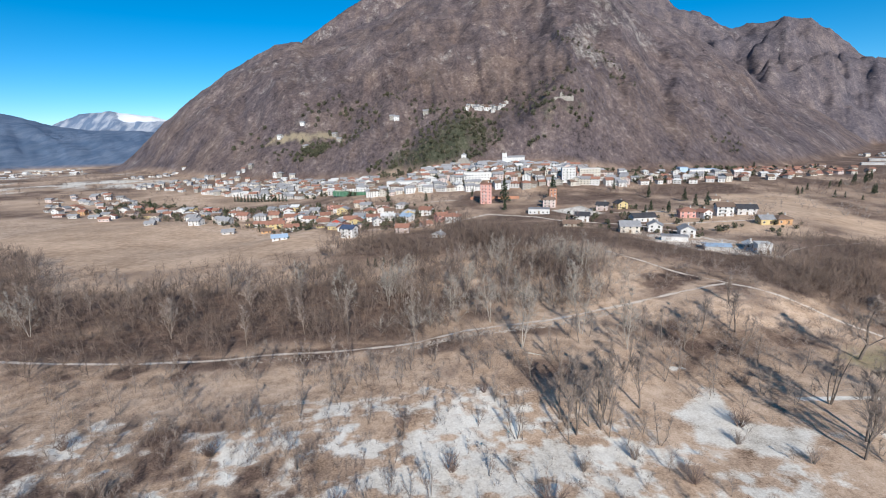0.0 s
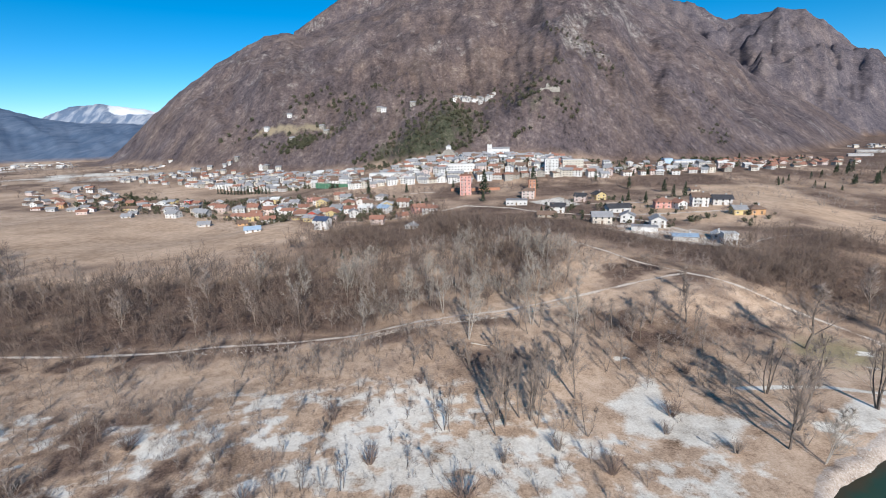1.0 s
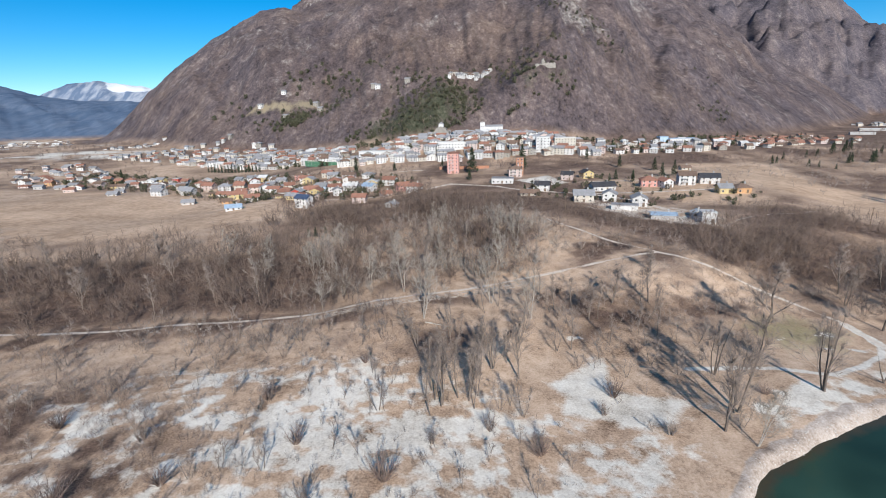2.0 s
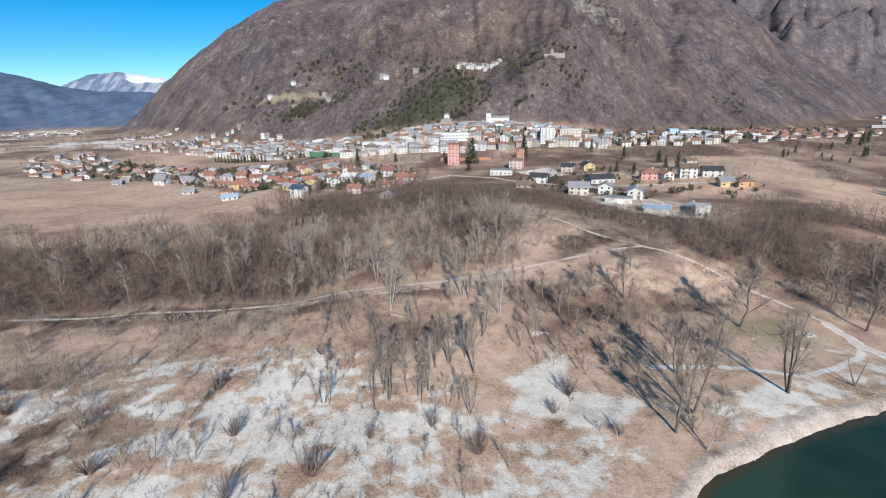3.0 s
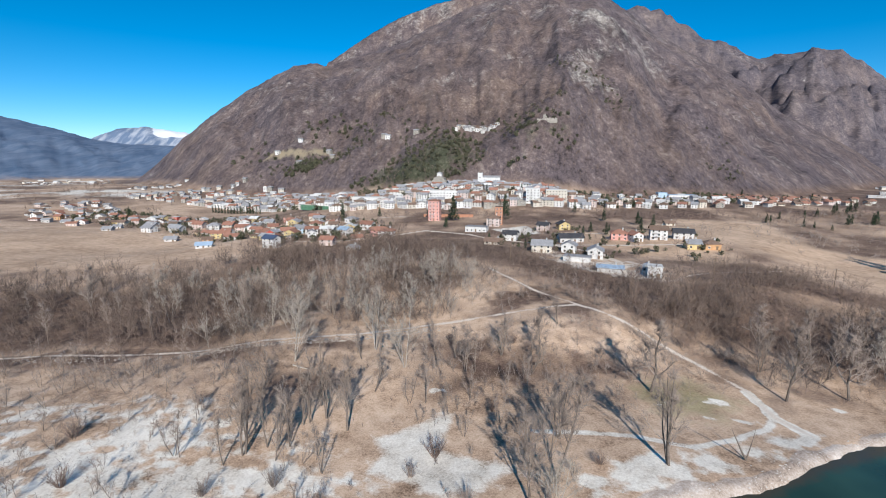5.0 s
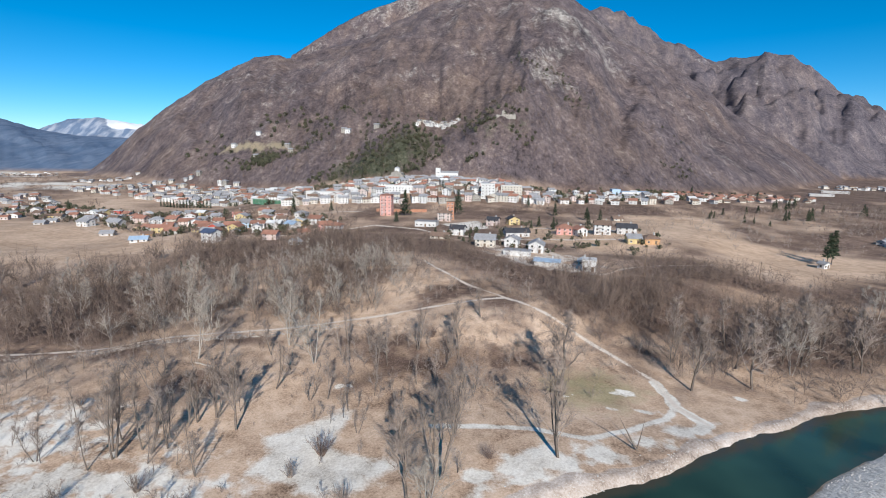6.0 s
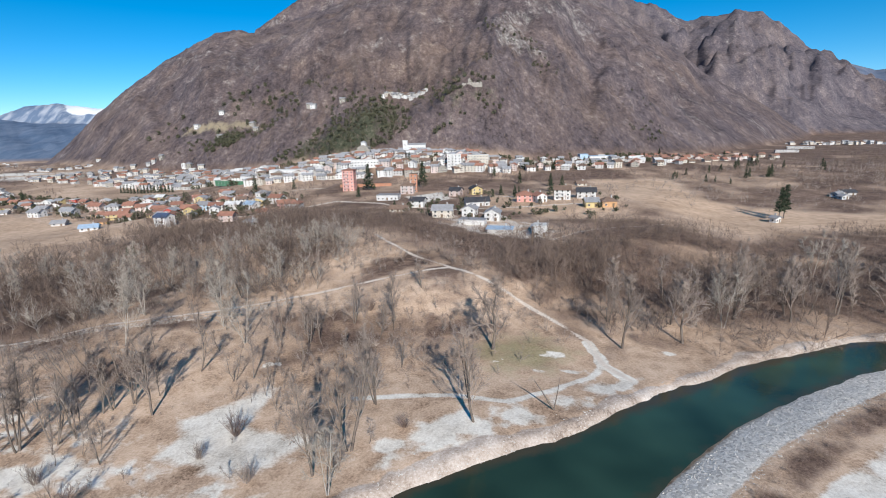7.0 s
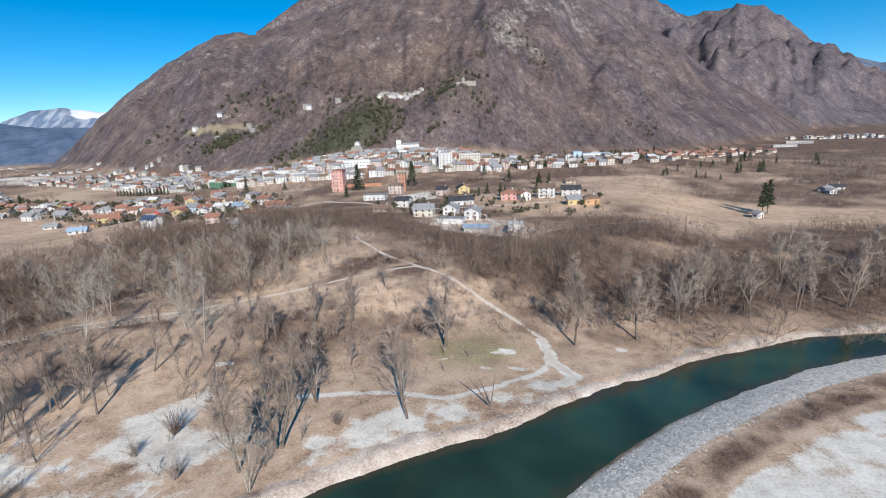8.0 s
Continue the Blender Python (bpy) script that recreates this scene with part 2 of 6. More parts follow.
RIGHT = [(36, 3800, 4600, 300), (39, 3800, 4600, 420), (41, 3800, 4600, 462), (42.2, 3800, 4600, 445), (44.5, 3800, 4600, 372), (52, 3800, 4600, 420), (70, 3600, 4600, 500)]


def slope_layer(rows, az, r, base, power=0.96, behind=1.2):
    a = [q[0] for q in rows]
    foot, crest, top = (np.interp(az, a, [q[k] for q in rows]) for k in (1, 2, 3))
    u = (r - foot) / np.maximum(crest - foot, 50)
    up = np.clip(u, 0, 1) ** power
    down = np.clip((r - crest) / (behind * 900), 0, 1)
    h = (top - base) * (up - np.where(u > 1, down, 0))
    h = np.where((az < a[0]) | (az > a[-1]), 0, h)
    return np.maximum(h, 0), np.clip(u, 0, 1.6)


def spur(x, y, line, width, rise):
    """A rounded rib along a line of x, y."""
    best = np.full(np.shape(x), 1e9)
    for (x0, y0), (x1, y1) in zip(line, line[1:]):
        t = np.clip(((x - x0) * (x1 - x0) + (y - y0) * (y1 - y0)) / ((x1 - x0) ** 2 + (y1 - y0) ** 2), 0, 1)
        best = np.minimum(best, np.hypot(x - x0 - t * (x1 - x0), y - y0 - t * (y1 - y0)))
    return rise * np.exp(-(best / width) ** 2)


def terrain(x, y):
    """Height of the ground, and how far it is hillside, valley layer by layer."""
    x, y = np.asarray(x, float), np.asarray(y, float)
    dx, dy = x - HUB[0], y - HUB[1]
    r, az = np.hypot(dx, dy), np.degrees(np.arctan2(dx, dy))
    base = lowland(x, y)
    z = base + 0.5 * fbm(x, y, 38, 3, 5) + 0.12 * fbm(x, y, 5, 3, 9)
    layers = {}
    hill = np.zeros_like(r)
    for name, rows, rough in (("front", FRONT, 1.0), ("summit", SUMMIT, 1.2), ("back", BACK, 2.2), ("left", LEFT, 0.8), ("snowy", SNOWY, 1.0), ("right", RIGHT, 1.2)):
        h, u = slope_layer(rows, az, r, base)
        bite = np.clip(h / 120.0, 0, 1) * np.clip(1.45 - u, 0.35, 1)
        relief = fbm(x, y, 420, 4, 21, True) * 50 + fbm(x, y, 140, 3, 33, True) * 22
        relief = relief * 0.75 + fbm(az * 36, r * 0.2, 170, 4, 44, True) * 34 + fbm(az * 36, r * 0.35, 52, 3, 47, True) * 9
        relief = relief * (1 - 0.9 * np.exp(-((x - 92) ** 2 + (y - 866) ** 2) / 85.0 ** 2)) * (1 - 0.8 * np.exp(-((x + 240) ** 2 + (y - 945) ** 2) / 90.0 ** 2))
        crestline = np.clip((u - 0.75) / 0.25, 0, 1)
        if name == "back":
            relief = relief + fbm(x, y, 260, 4, 57, True) * 44 + fbm(x, y, 95, 3, 58, True) * 16
            crestline = crestline * 0.3
        h2 = np.where(h > 0, np.maximum(h + relief * bite * rough * (1 - 0.75 * crestline), 0), 0)
        layers[name] = h2
        hill = np.maximum(hill, h2)
    on_front = (layers["front"] >= hill - 1e-6) & (hill > 3)
    rib = spur(x, y, [(190, 715), (300, 1000), (420, 1300), (520, 1700), (600, 2250)], 95, 34) + spur(x, y, [(40, 720), (-20, 1000), (-100, 1500)], 110, 18) \
        + spur(x, y, [(105, 640), (108, 700)], 28, 8) + spur(x, y, [(188, 718), (215, 780)], 42, 26)
    gully = spur(x, y, [(120, 740), (190, 1050), (260, 1400), (300, 1800)], 70, -22)
    hill = hill + np.clip(hill / 60, 0, 1) * (5.0 * fbm(x, y, 30, 3, 48) + 2.5 * fbm(x, y, 11, 2, 49))
    hill = np.where(on_front, np.maximum(hill + (rib + gully) * np.clip(hill / 40, 0, 1), 0), hill)
    z = z + hill
    # river bed
    yn, yf = bank_near(x), bank_far(x)
    inside = np.minimum(yn - y, y - yf)
    wob = 0.9 * fbm(x, y, 9, 3, 61)
    depth = np.minimum(np.clip((yn - y + wob + 2.5) / 4.0, 0, 1), np.clip((y - yf + wob + 8.3) / 20.0, 0, 1))
    lip = np.exp(-((y - yn - 2.0) / 2.5) ** 2) * (r < 420)
    z = z + lip * (0.35 * fbm(x, y, 5, 3, 64) + 0.25 * fbm(x, y, 1.8, 2, 65))
    z = np.where(r < 420, z - 2.6 * depth * depth * (3 - 2 * depth), z)
    return z, hill, layers, az, r, inside


def near_line(x, y, line, half):
    """1 on a strip along a line, falling to 0 over a metre or so."""
    best = np.full(np.shape(x), 1e9)
    for (x0, y0), (x1, y1) in zip(line, line[1:]):
        t = np.clip(((x - x0) * (x1 - x0) + (y - y0) * (y1 - y0)) / ((x1 - x0) ** 2 + (y1 - y0) ** 2), 0, 1)
        best = np.minimum(best, np.hypot(x - x0 - t * (x1 - x0), y - y0 - t * (y1 - y0)))
    return np.clip((half + 0.9 - best) / 1.8, 0, 1)


def in_polygon(x, y, poly, soft=4.0):
    """1 inside, 0 outside, with an edge soft metres wide."""
    inside = np.zeros(np.shape(x), bool)
    best = np.full(np.shape(x), 1e9)
    for (x0, y0), (x1, y1) in zip(poly, poly[1:] + poly[:1]):
        cross = ((y0 > y) != (y1 > y)) & (x < (x1 - x0) * (y - y0) / ((y1 - y0) if y1 != y0 else 1e-9) + x0)
        inside ^= cross
        t = np.clip(((x - x0) * (x1 - x0) + (y - y0) * (y1 - y0)) / ((x1 - x0) ** 2 + (y1 - y0) ** 2), 0, 1)
        best = np.minimum(best, np.hypot(x - x0 - t * (x1 - x0), y - y0 - t * (y1 - y0)))
    return np.clip(np.where(inside, best, -best) / soft * 0.5 + 0.5, 0, 1)


ROAD = [(-160, 142), (-92, 138), (-42, 137), (-5, 139), (21, 144), (41, 148), (61, 156), (81, 160), (98, 163), (113, 167)]
UP_PATH = [(84, 222), (90, 205), (100, 187), (107, 177), (113, 167)]
DOWN_PATH = [(113, 167), (129, 147), (138, 133), (144, 119), (143, 107), (146, 99)]
SIDE_PATH = [(88, 96), (99, 95), (108, 94), (118, 91), (128, 95), (138, 101), (143, 107)]
FAR_ROAD = [(160, 205), (175, 218), (200, 232), (230, 240)]
STREETS = [[(-420, 600), (-330, 548), (-230, 490), (-150, 428), (-95, 372), (-48, 345), (10, 352), (45, 372), (78, 352), (92, 330)],
           [(-150, 428), (-90, 448), (-30, 440), (30, 452)], [(-330, 548), (-250, 560), (-150, 520), (-60, 490)], [(92, 330), (128, 300), (150, 268), (152, 236), (140, 214)],
           [(128, 300), (180, 296), (222, 296)], [(92, 330), (120, 356), (170, 345), (220, 330)]]
WOODS_LEFT = [(-340, 290), (-262, 284), (-200, 228), (-158, 208), (-102, 212), (-46, 218), (-12, 208), (6, 184), (2, 162), (-4, 142), (-10, 141), (-90, 141), (-300, 140)]
WOODS_MID = [(-40, 325), (0, 345), (40, 300), (62, 266), (66, 248), (40, 240), (-17, 246), (-60, 262)]
SCRUB_MID = [(58, 270), (88, 222), (135, 206), (150, 212), (120, 250), (98, 298), (70, 345), (10, 352), (0, 345)]
SCRUB_EAST = [(162, 202), (215, 205), (300, 160), (420, 170), (360, 225), (300, 235), (250, 205), (222, 262), (178, 236)]
WOODS_RIGHT = [(138, 172), (150, 200), (180, 208), (212, 203), (245, 178), (300, 152), (330, 125), (235, 121), (189, 123), (161, 135), (146, 149)]
SCRUB_RIGHT = [(95, 210), (100, 250), (135, 222), (165, 202), (205, 215), (212, 190), (150, 178), (118, 172)]
FIELD_LEFT = [(-340, 330), (-345, 520), (-150, 372), (-75, 318), (-66, 300), (-116, 258), (-188, 252), (-242, 300)]
FIELD_RIGHT = [(235, 335), (262, 440), (330, 420), (300, 330), (330, 300), (400, 250), (310, 185), (262, 205), (250, 260)]
FIELD_MID = [(150, 300), (170, 262), (220, 272), (232, 300), (200, 345), (150, 352)]
SAND_FRONT = [(-140, 98), (-70, 107), (-35, 104), (-3, 104), (14, 107), (34, 100), (45, 91), (58, 84), (92, 80), (70, 50), (0, 20), (-140, 20)]
SAND_PATCH = [(69, 102), (57, 94), (57, 82), (66, 78), (75, 75), (80, 84), (70, 90)]
SAND_BANK = [(90, 72), (100, 86), (110, 89), (124, 90), (138, 98), (150, 101), (150, 95), (130, 86), (112, 79)]
OPEN_WOODS = [(-10, 146), (20, 148), (70, 166), (84, 205), (66, 236), (30, 240), (-20, 240), (-14, 205)]
RIDGE_SCRUB = [(98, 236), (88, 226), (104, 196), (120, 168), (142, 128), (165, 126), (154, 175), (128, 206)]
ROADSIDE = [(-180, 150), (-180, 124), (-60, 121), (0, 123), (40, 134), (62, 152), (20, 144)]
BRUSH_LEFT = [(-120, 102), (-62, 104), (-40, 98), (-18, 84), (-6, 70), (-20, 58), (-120, 60)]
RIVER_MEADOW = [(60, 118), (84, 160), (118, 168), (150, 135), (190, 125), (240, 124), (200, 112), (150, 104), (108, 100)]
KNOLL = [(66, 150), (84, 212), (102, 218), (122, 172), (144, 134), (128, 112), (96, 104), (60, 116)]
BARE_SCRUB = [(-10, 118), (36, 126), (60, 150), (100, 158), (120, 140), (100, 110), (60, 100), (20, 100)]

near_r = np.arange(150.0, 335.0, 0.72)
far_r = [335.0]
while far_r[-1] < 4960.0:
    far_r.append(far_r[-1] + 0.65 + 0.0165 * (far_r[-1] - 335.0))
POLE = (58.0, -100.0)
radii = np.concatenate([[0.5], np.arange(3.0, 150.0, 3.0), near_r, far_r])
angles = np.radians(np.concatenate([np.arange(-180, -62.5, 2.0), np.linspace(-62, 62, 560), np.arange(64, 180, 2.0)]))
rr, aa = np.meshgrid(radii, angles, indexing="ij")
gx, gy = POLE[0] + rr * np.sin(aa), POLE[1] + rr * np.cos(aa)
gz, ghill, glayers, gaz, grange, ginside = terrain(gx, gy)
nr, na = rr.shape
idx = np.arange(nr * na).reshape(nr, na)
nxt = np.roll(idx, -1, axis=1)
quads = np.stack([idx[:-1], nxt[:-1], nxt[1:], idx[1:]], axis=-1).reshape(-1, 4)[:, ::-1]


def ground_at(x, y):
    """Height of the ground sheet at places, between its corners."""
    x, y = np.asarray(x, float), np.asarray(y, float)
    r, a = np.hypot(x - POLE[0], y - POLE[1]), np.arctan2(x - POLE[0], y - POLE[1])
    i, j = np.clip(np.searchsorted(radii, r) - 1, 0, nr - 2), np.clip(np.searchsorted(angles, a) - 1, 0, na - 2)
    u, v = (r - radii[i]) / (radii[i + 1] - radii[i]), (a - angles[j]) / (angles[j + 1] - angles[j])
    return (gz[i, j] * (1 - u) + gz[i + 1, j] * u) * (1 - v) + (gz[i, j + 1] * (1 - u) + gz[i + 1, j + 1] * u) * v


def ground_z(x, y):
    return float(ground_at([x], [y])[0])


def sheet(name, verts, faces, mat, smooth=True):
    me = bpy.data.meshes.new(name)
    me.vertices.add(len(verts))
    me.vertices.foreach_set("co", np.asarray(verts, np.float32).ravel())
    me.loops.add(faces.size)
    me.loops.foreach_set("vertex_index", faces.astype(np.int32).ravel())
    me.polygons.add(len(faces))
    me.polygons.foreach_set("loop_start", np.arange(0, faces.size, faces.shape[1], dtype=np.int32))
    me.polygons.foreach_set("loop_total", np.full(len(faces), faces.shape[1], np.int32))
    me.update(calc_edges=True)
    me.validate()
    me.polygons.foreach_set("use_smooth", np.full(len(me.polygons), smooth))
    me.materials.append(mat)
    return me


ground_mesh = sheet("ground", np.stack([gx, gy, gz], -1).reshape(-1, 3), quads, MAT_GROUND)


def weights(name, values):
    at = ground_mesh.attributes.new(name, "FLOAT", "POINT")
    at.data.foreach_set("value", np.clip(values, 0, 1).astype(np.float32).ravel())


crest_of = np.maximum.reduce(list(glayers.values()))
slope_share = np.clip(ghill / 14.0, 0, 1)
weights("hill", slope_share)
wobx, woby = gx + 5 * fbm(gx, gy, 22, 3, 71), gy + 4 * fbm(gx, gy, 22, 3, 72)
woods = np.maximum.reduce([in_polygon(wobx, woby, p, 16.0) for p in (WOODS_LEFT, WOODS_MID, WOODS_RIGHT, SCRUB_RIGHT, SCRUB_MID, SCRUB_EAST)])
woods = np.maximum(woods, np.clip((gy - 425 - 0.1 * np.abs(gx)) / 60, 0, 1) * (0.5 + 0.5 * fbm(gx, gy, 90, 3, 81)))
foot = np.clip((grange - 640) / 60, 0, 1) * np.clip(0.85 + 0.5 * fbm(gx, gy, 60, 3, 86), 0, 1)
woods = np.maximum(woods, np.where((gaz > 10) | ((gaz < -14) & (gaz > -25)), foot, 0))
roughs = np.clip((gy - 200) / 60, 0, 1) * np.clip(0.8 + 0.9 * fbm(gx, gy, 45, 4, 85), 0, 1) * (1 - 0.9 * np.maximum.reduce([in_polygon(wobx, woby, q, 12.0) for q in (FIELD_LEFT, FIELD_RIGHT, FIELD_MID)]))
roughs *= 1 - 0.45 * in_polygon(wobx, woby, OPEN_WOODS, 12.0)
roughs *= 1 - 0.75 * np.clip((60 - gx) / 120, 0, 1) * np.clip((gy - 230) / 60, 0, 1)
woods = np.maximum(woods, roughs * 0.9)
patchy = np.maximum(in_polygon(wobx, woby, BARE_SCRUB, 14.0) * np.clip(0.25 + 1.3 * fbm(gx, gy, 17, 3, 83), 0, 1), in_polygon(wobx, woby, RIDGE_SCRUB, 10.0) * np.clip(0.75 + 1.2 * fbm(gx, gy, 13, 3, 88), 0, 1))
patchy = np.maximum(patchy, in_polygon(wobx, woby, KNOLL, 14.0) * np.clip(0.52 + 1.4 * fbm(gx, gy, 11, 4, 106), 0, 0.95))
patchy = np.maximum(patchy, in_polygon(wobx, woby, OPEN_WOODS, 14.0) * np.clip(0.62 + 1.3 * fbm(gx, gy, 15, 3, 103), 0, 0.9))
patchy = np.maximum(patchy, in_polygon(wobx, woby, ROADSIDE, 8.0) * np.clip(0.7 + 1.2 * fbm(gx, gy, 9, 3, 98), 0, 1))
patchy = np.maximum(patchy, in_polygon(wobx, woby, BRUSH_LEFT, 10.0) * np.clip(0.6 + 1.4 * fbm(gx, gy, 7, 3, 99), 0, 1))
gardens = [(-420, 590), (-150, 400), (-70, 335), (10, 335), (40, 400), (-60, 490), (-160, 520), (-420, 680)]
patchy = np.maximum(patchy, in_polygon(wobx, woby, gardens, 20.0) * np.clip(0.55 + 1.3 * fbm(gx, gy, 14, 3, 105), 0, 0.9))
patchy = np.maximum(patchy, np.clip(1.5 - np.abs(bank_far(gx) - 11 - gy) / 3.0, 0, 1) * (grange < 400) * np.clip(0.75 + 0.9 * fbm(gx, gy, 6, 3, 108), 0, 1))
patchy = np.maximum(patchy, in_polygon(wobx, woby, RIVER_MEADOW, 12.0) * np.clip(0.42 + 1.0 * fbm(gx, gy, 9, 4, 100), 0, 0.7))
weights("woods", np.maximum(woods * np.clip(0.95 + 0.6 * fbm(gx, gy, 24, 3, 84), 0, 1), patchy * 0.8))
weights("field", np.maximum.reduce([in_polygon(wobx, woby, p, 8.0) for p in (FIELD_LEFT, FIELD_RIGHT, FIELD_MID)]))
streak = 0.6 * fbm(gx * 0.3 + gy * 0.1, gy * 1.1 - gx * 0.12, 6, 4, 77) + 0.6 * fbm(gx * 0.7, gy, 3.2, 3, 79)
sand = np.maximum.reduce([in_polygon(wobx, woby + 3.0 * fbm(gx, gy, 6, 3, 87), SAND_FRONT, 14.0) * np.clip(0.55 + 0.85 * streak + 0.4 * fbm(gx, gy, 1.9, 3, 86), 0, 1), in_polygon(gx + 3.5 * fbm(gx, gy, 9, 4, 73), gy + 3 * fbm(gx, gy, 7, 4, 74), SAND_PATCH, 4.0) * np.clip(1.0 + 0.5 * fbm(gx, gy, 5, 3, 75), 0, 1), in_polygon(gx + 3.0 * fbm(gx, gy, 9, 4, 73), gy + 2.2 * fbm(gx, gy, 7, 4, 74), SAND_BANK, 4.0) * np.clip(0.62 + 1.0 * fbm(gx, gy, 4, 3, 75), 0, 1)])
sand = np.maximum(sand, np.where(ginside < 0, np.clip(1.0 - (gy - bank_near(gx)) / 5.0, 0, 1) * (gy > bank_near(gx)) * 0.35, 0) * (grange < 400))
sand = np.maximum(sand, np.clip((bank_far(gx) - 14 - gy) / 3.0, 0, 1) * (grange < 400) * np.clip(0.78 + 0.8 * streak, 0, 1))
sand = np.maximum(sand, 0.9 * in_polygon(gx, gy, [(95, 374), (125, 394), (130, 352), (112, 345)], 4.0))
sand = np.maximum(sand, 0.8 * in_polygon(gx + 3 * fbm(gx, gy, 9, 3, 89), gy + 3 * fbm(gx, gy, 9, 3, 90), [(122, 240), (142, 254), (166, 228), (160, 206), (140, 212)], 8.0) * np.clip(0.8 + 0.9 * fbm(gx, gy, 8, 3, 92), 0, 1))
wet = gx + 0.8 * fbm(gx, gy, 4, 2, 78)
sand = np.maximum(sand, 0.9 * near_line(wet, gy, SIDE_PATH, 0.9))
sand = np.maximum(sand, 0.95 * near_line(wet, gy, [(144, 118), (143, 107), (146, 99), (142, 96)], 1.6))
for px0, py0, pr in ((132, 112, 2.4), (126, 103, 1.6), (104, 77, 2.5), (96, 79, 2.8), (66, 113, 1.6), (118, 110, 1.2), (134, 104, 2.0), (160, 113, 2.0)):
    sand = np.maximum(sand, 0.9 * np.clip(1.15 - np.hypot((gx - px0) * 0.6 + 3.0 * fbm(gx, gy, 5, 3, 79), gy - py0 + 2.2 * fbm(gx, gy, 3.5, 3, 80)) / pr, 0, 1) * np.clip(0.9 + 0.8 * fbm(gx, gy, 2.5, 2, 82), 0, 1))
valley = np.clip((grange - 850) / 200, 0, 1) * np.clip((-26 - gaz) / 4, 0, 1) * (ghill < 3)
sand = np.maximum(sand, valley * np.clip(0.32 + 0.9 * fbm(gx, gy, 70, 5, 101), 0, 0.7))
weights("sand", sand * (1 - 0.7 * in_polygon(wobx, woby, BRUSH_LEFT, 10.0) * np.clip(0.55 + 1.2 * fbm(gx, gy, 7, 3, 99), 0, 1)))
path = np.maximum.reduce([near_line(gx, gy, p, w) for p, w in ((ROAD, 0.95), (UP_PATH, 0.9), (DOWN_PATH, 1.0), (FAR_ROAD, 0.8), *((street, 2.0) for street in STREETS))]) * np.clip(0.78 + 0.5 * fbm(gx, gy, 6, 3, 104), 0, 0.95)
yards = [(108, 268), (124, 282), (150, 262), (170, 232), (166, 202), (146, 202), (128, 224), (112, 246)]
path = np.maximum(path, 0.85 * in_polygon(gx + 3 * fbm(gx, gy, 9, 3, 109), gy + 3 * fbm(gx, gy, 9, 3, 110), yards, 4.0) * np.clip(0.62 + 0.9 * fbm(gx, gy, 9, 3, 111), 0, 1))
weights("path", path)
weights("green", in_polygon(wobx, woby, [(108, 120), (135, 130), (142, 112), (130, 98), (112, 100)], 8.0) * 0.75)
weights("gravel", np.maximum(np.clip((bank_far(gx) - gy + 3.5) / 1.5, 0, 1) * np.clip((gy - bank_far(gx) + 7.0) / 2.0, 0, 1),
                             0.6 * np.clip((gy - bank_near(gx) + 3.0) / 1.5, 0, 1) * np.clip((bank_near(gx) + 0.8 - gy) / 1.5, 0, 1)) * (grange < 420))
weights("shore", np.clip((gy - bank_near(gx) + 3.0) / 1.5, 0, 1) * np.clip((bank_near(gx) + 4.5 + 2.5 * fbm(gx, gy, 8, 3, 62) - gy) / 1.5, 0, 1) * (grange < 420))
weights("bed", np.clip((ginside - 1.6) / 2.5, 0, 1) * (grange < 420))
weights("snow", (glayers["snowy"] >= crest_of - 1) * (ghill > 3) * np.clip((gaz + 33.0) / 1.0, 0, 1) * np.clip((gz - 215) / 50, 0, 1))
# share of painted haze: full on the left range, less on right and back
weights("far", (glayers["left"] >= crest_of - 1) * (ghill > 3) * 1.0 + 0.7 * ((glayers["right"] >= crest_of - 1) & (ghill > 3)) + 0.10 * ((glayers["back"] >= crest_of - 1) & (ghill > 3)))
# the whole snowy range takes the hazed rock tone
weights("high_hazed", (glayers["snowy"] >= crest_of - 1) * (ghill > 3) * 1.0)
rock = 0.34 + 0.42 * fbm(gx, gy, 240, 5, 91, True) + 0.14 * np.clip((gz - 450) / 500, 0, 1) - 0.06 * ((glayers["back"] >= crest_of - 1) & (ghill > 3))
rock += spur(gx, gy, [(300, 1000), (420, 1300), (520, 1700)], 80, 0.48)
weights("rock", rock)
ever = in_polygon(gx + 22 * fbm(gx, gy, 60, 3, 95), gy + 22 * fbm(gx, gy, 60, 3, 96), [(-110, 690), (-95, 760), (-20, 790), (30, 850), (95, 830), (110, 700), (60, 655), (-20, 660)], 50.0)
ever = np.maximum(ever, 0.8 * in_polygon(gx + 15 * fbm(gx, gy, 50, 3, 95), gy, [(130, 660), (150, 740), (240, 740), (230, 680)], 40.0))
ever = np.maximum(ever, 0.8 * in_polygon(gx, gy, [(-250, 860), (-235, 900), (-180, 900), (-190, 850)], 30.0))
ever = np.maximum(ever, np.clip(1.7 * fbm(gx, gy, 150, 4, 107) - 0.15, 0, 0.9) * np.clip((1250 - grange) / 250, 0, 1) * np.clip(ghill / 12, 0, 1))
weights("evergreen", ever * 0.62)
weights("meadow", 0.85 * in_polygon(gx + 15 * fbm(gx, gy, 60, 3, 97), gy, [(-330, 980), (-320, 1010), (-200, 960), (-140, 930), (-150, 900), (-260, 940)], 25.0))
ground = tagged(new("ground", ground_mesh), "valley floor of dry winter grass, sand and woods rising to rocky mountains", "ground", kind="structure")

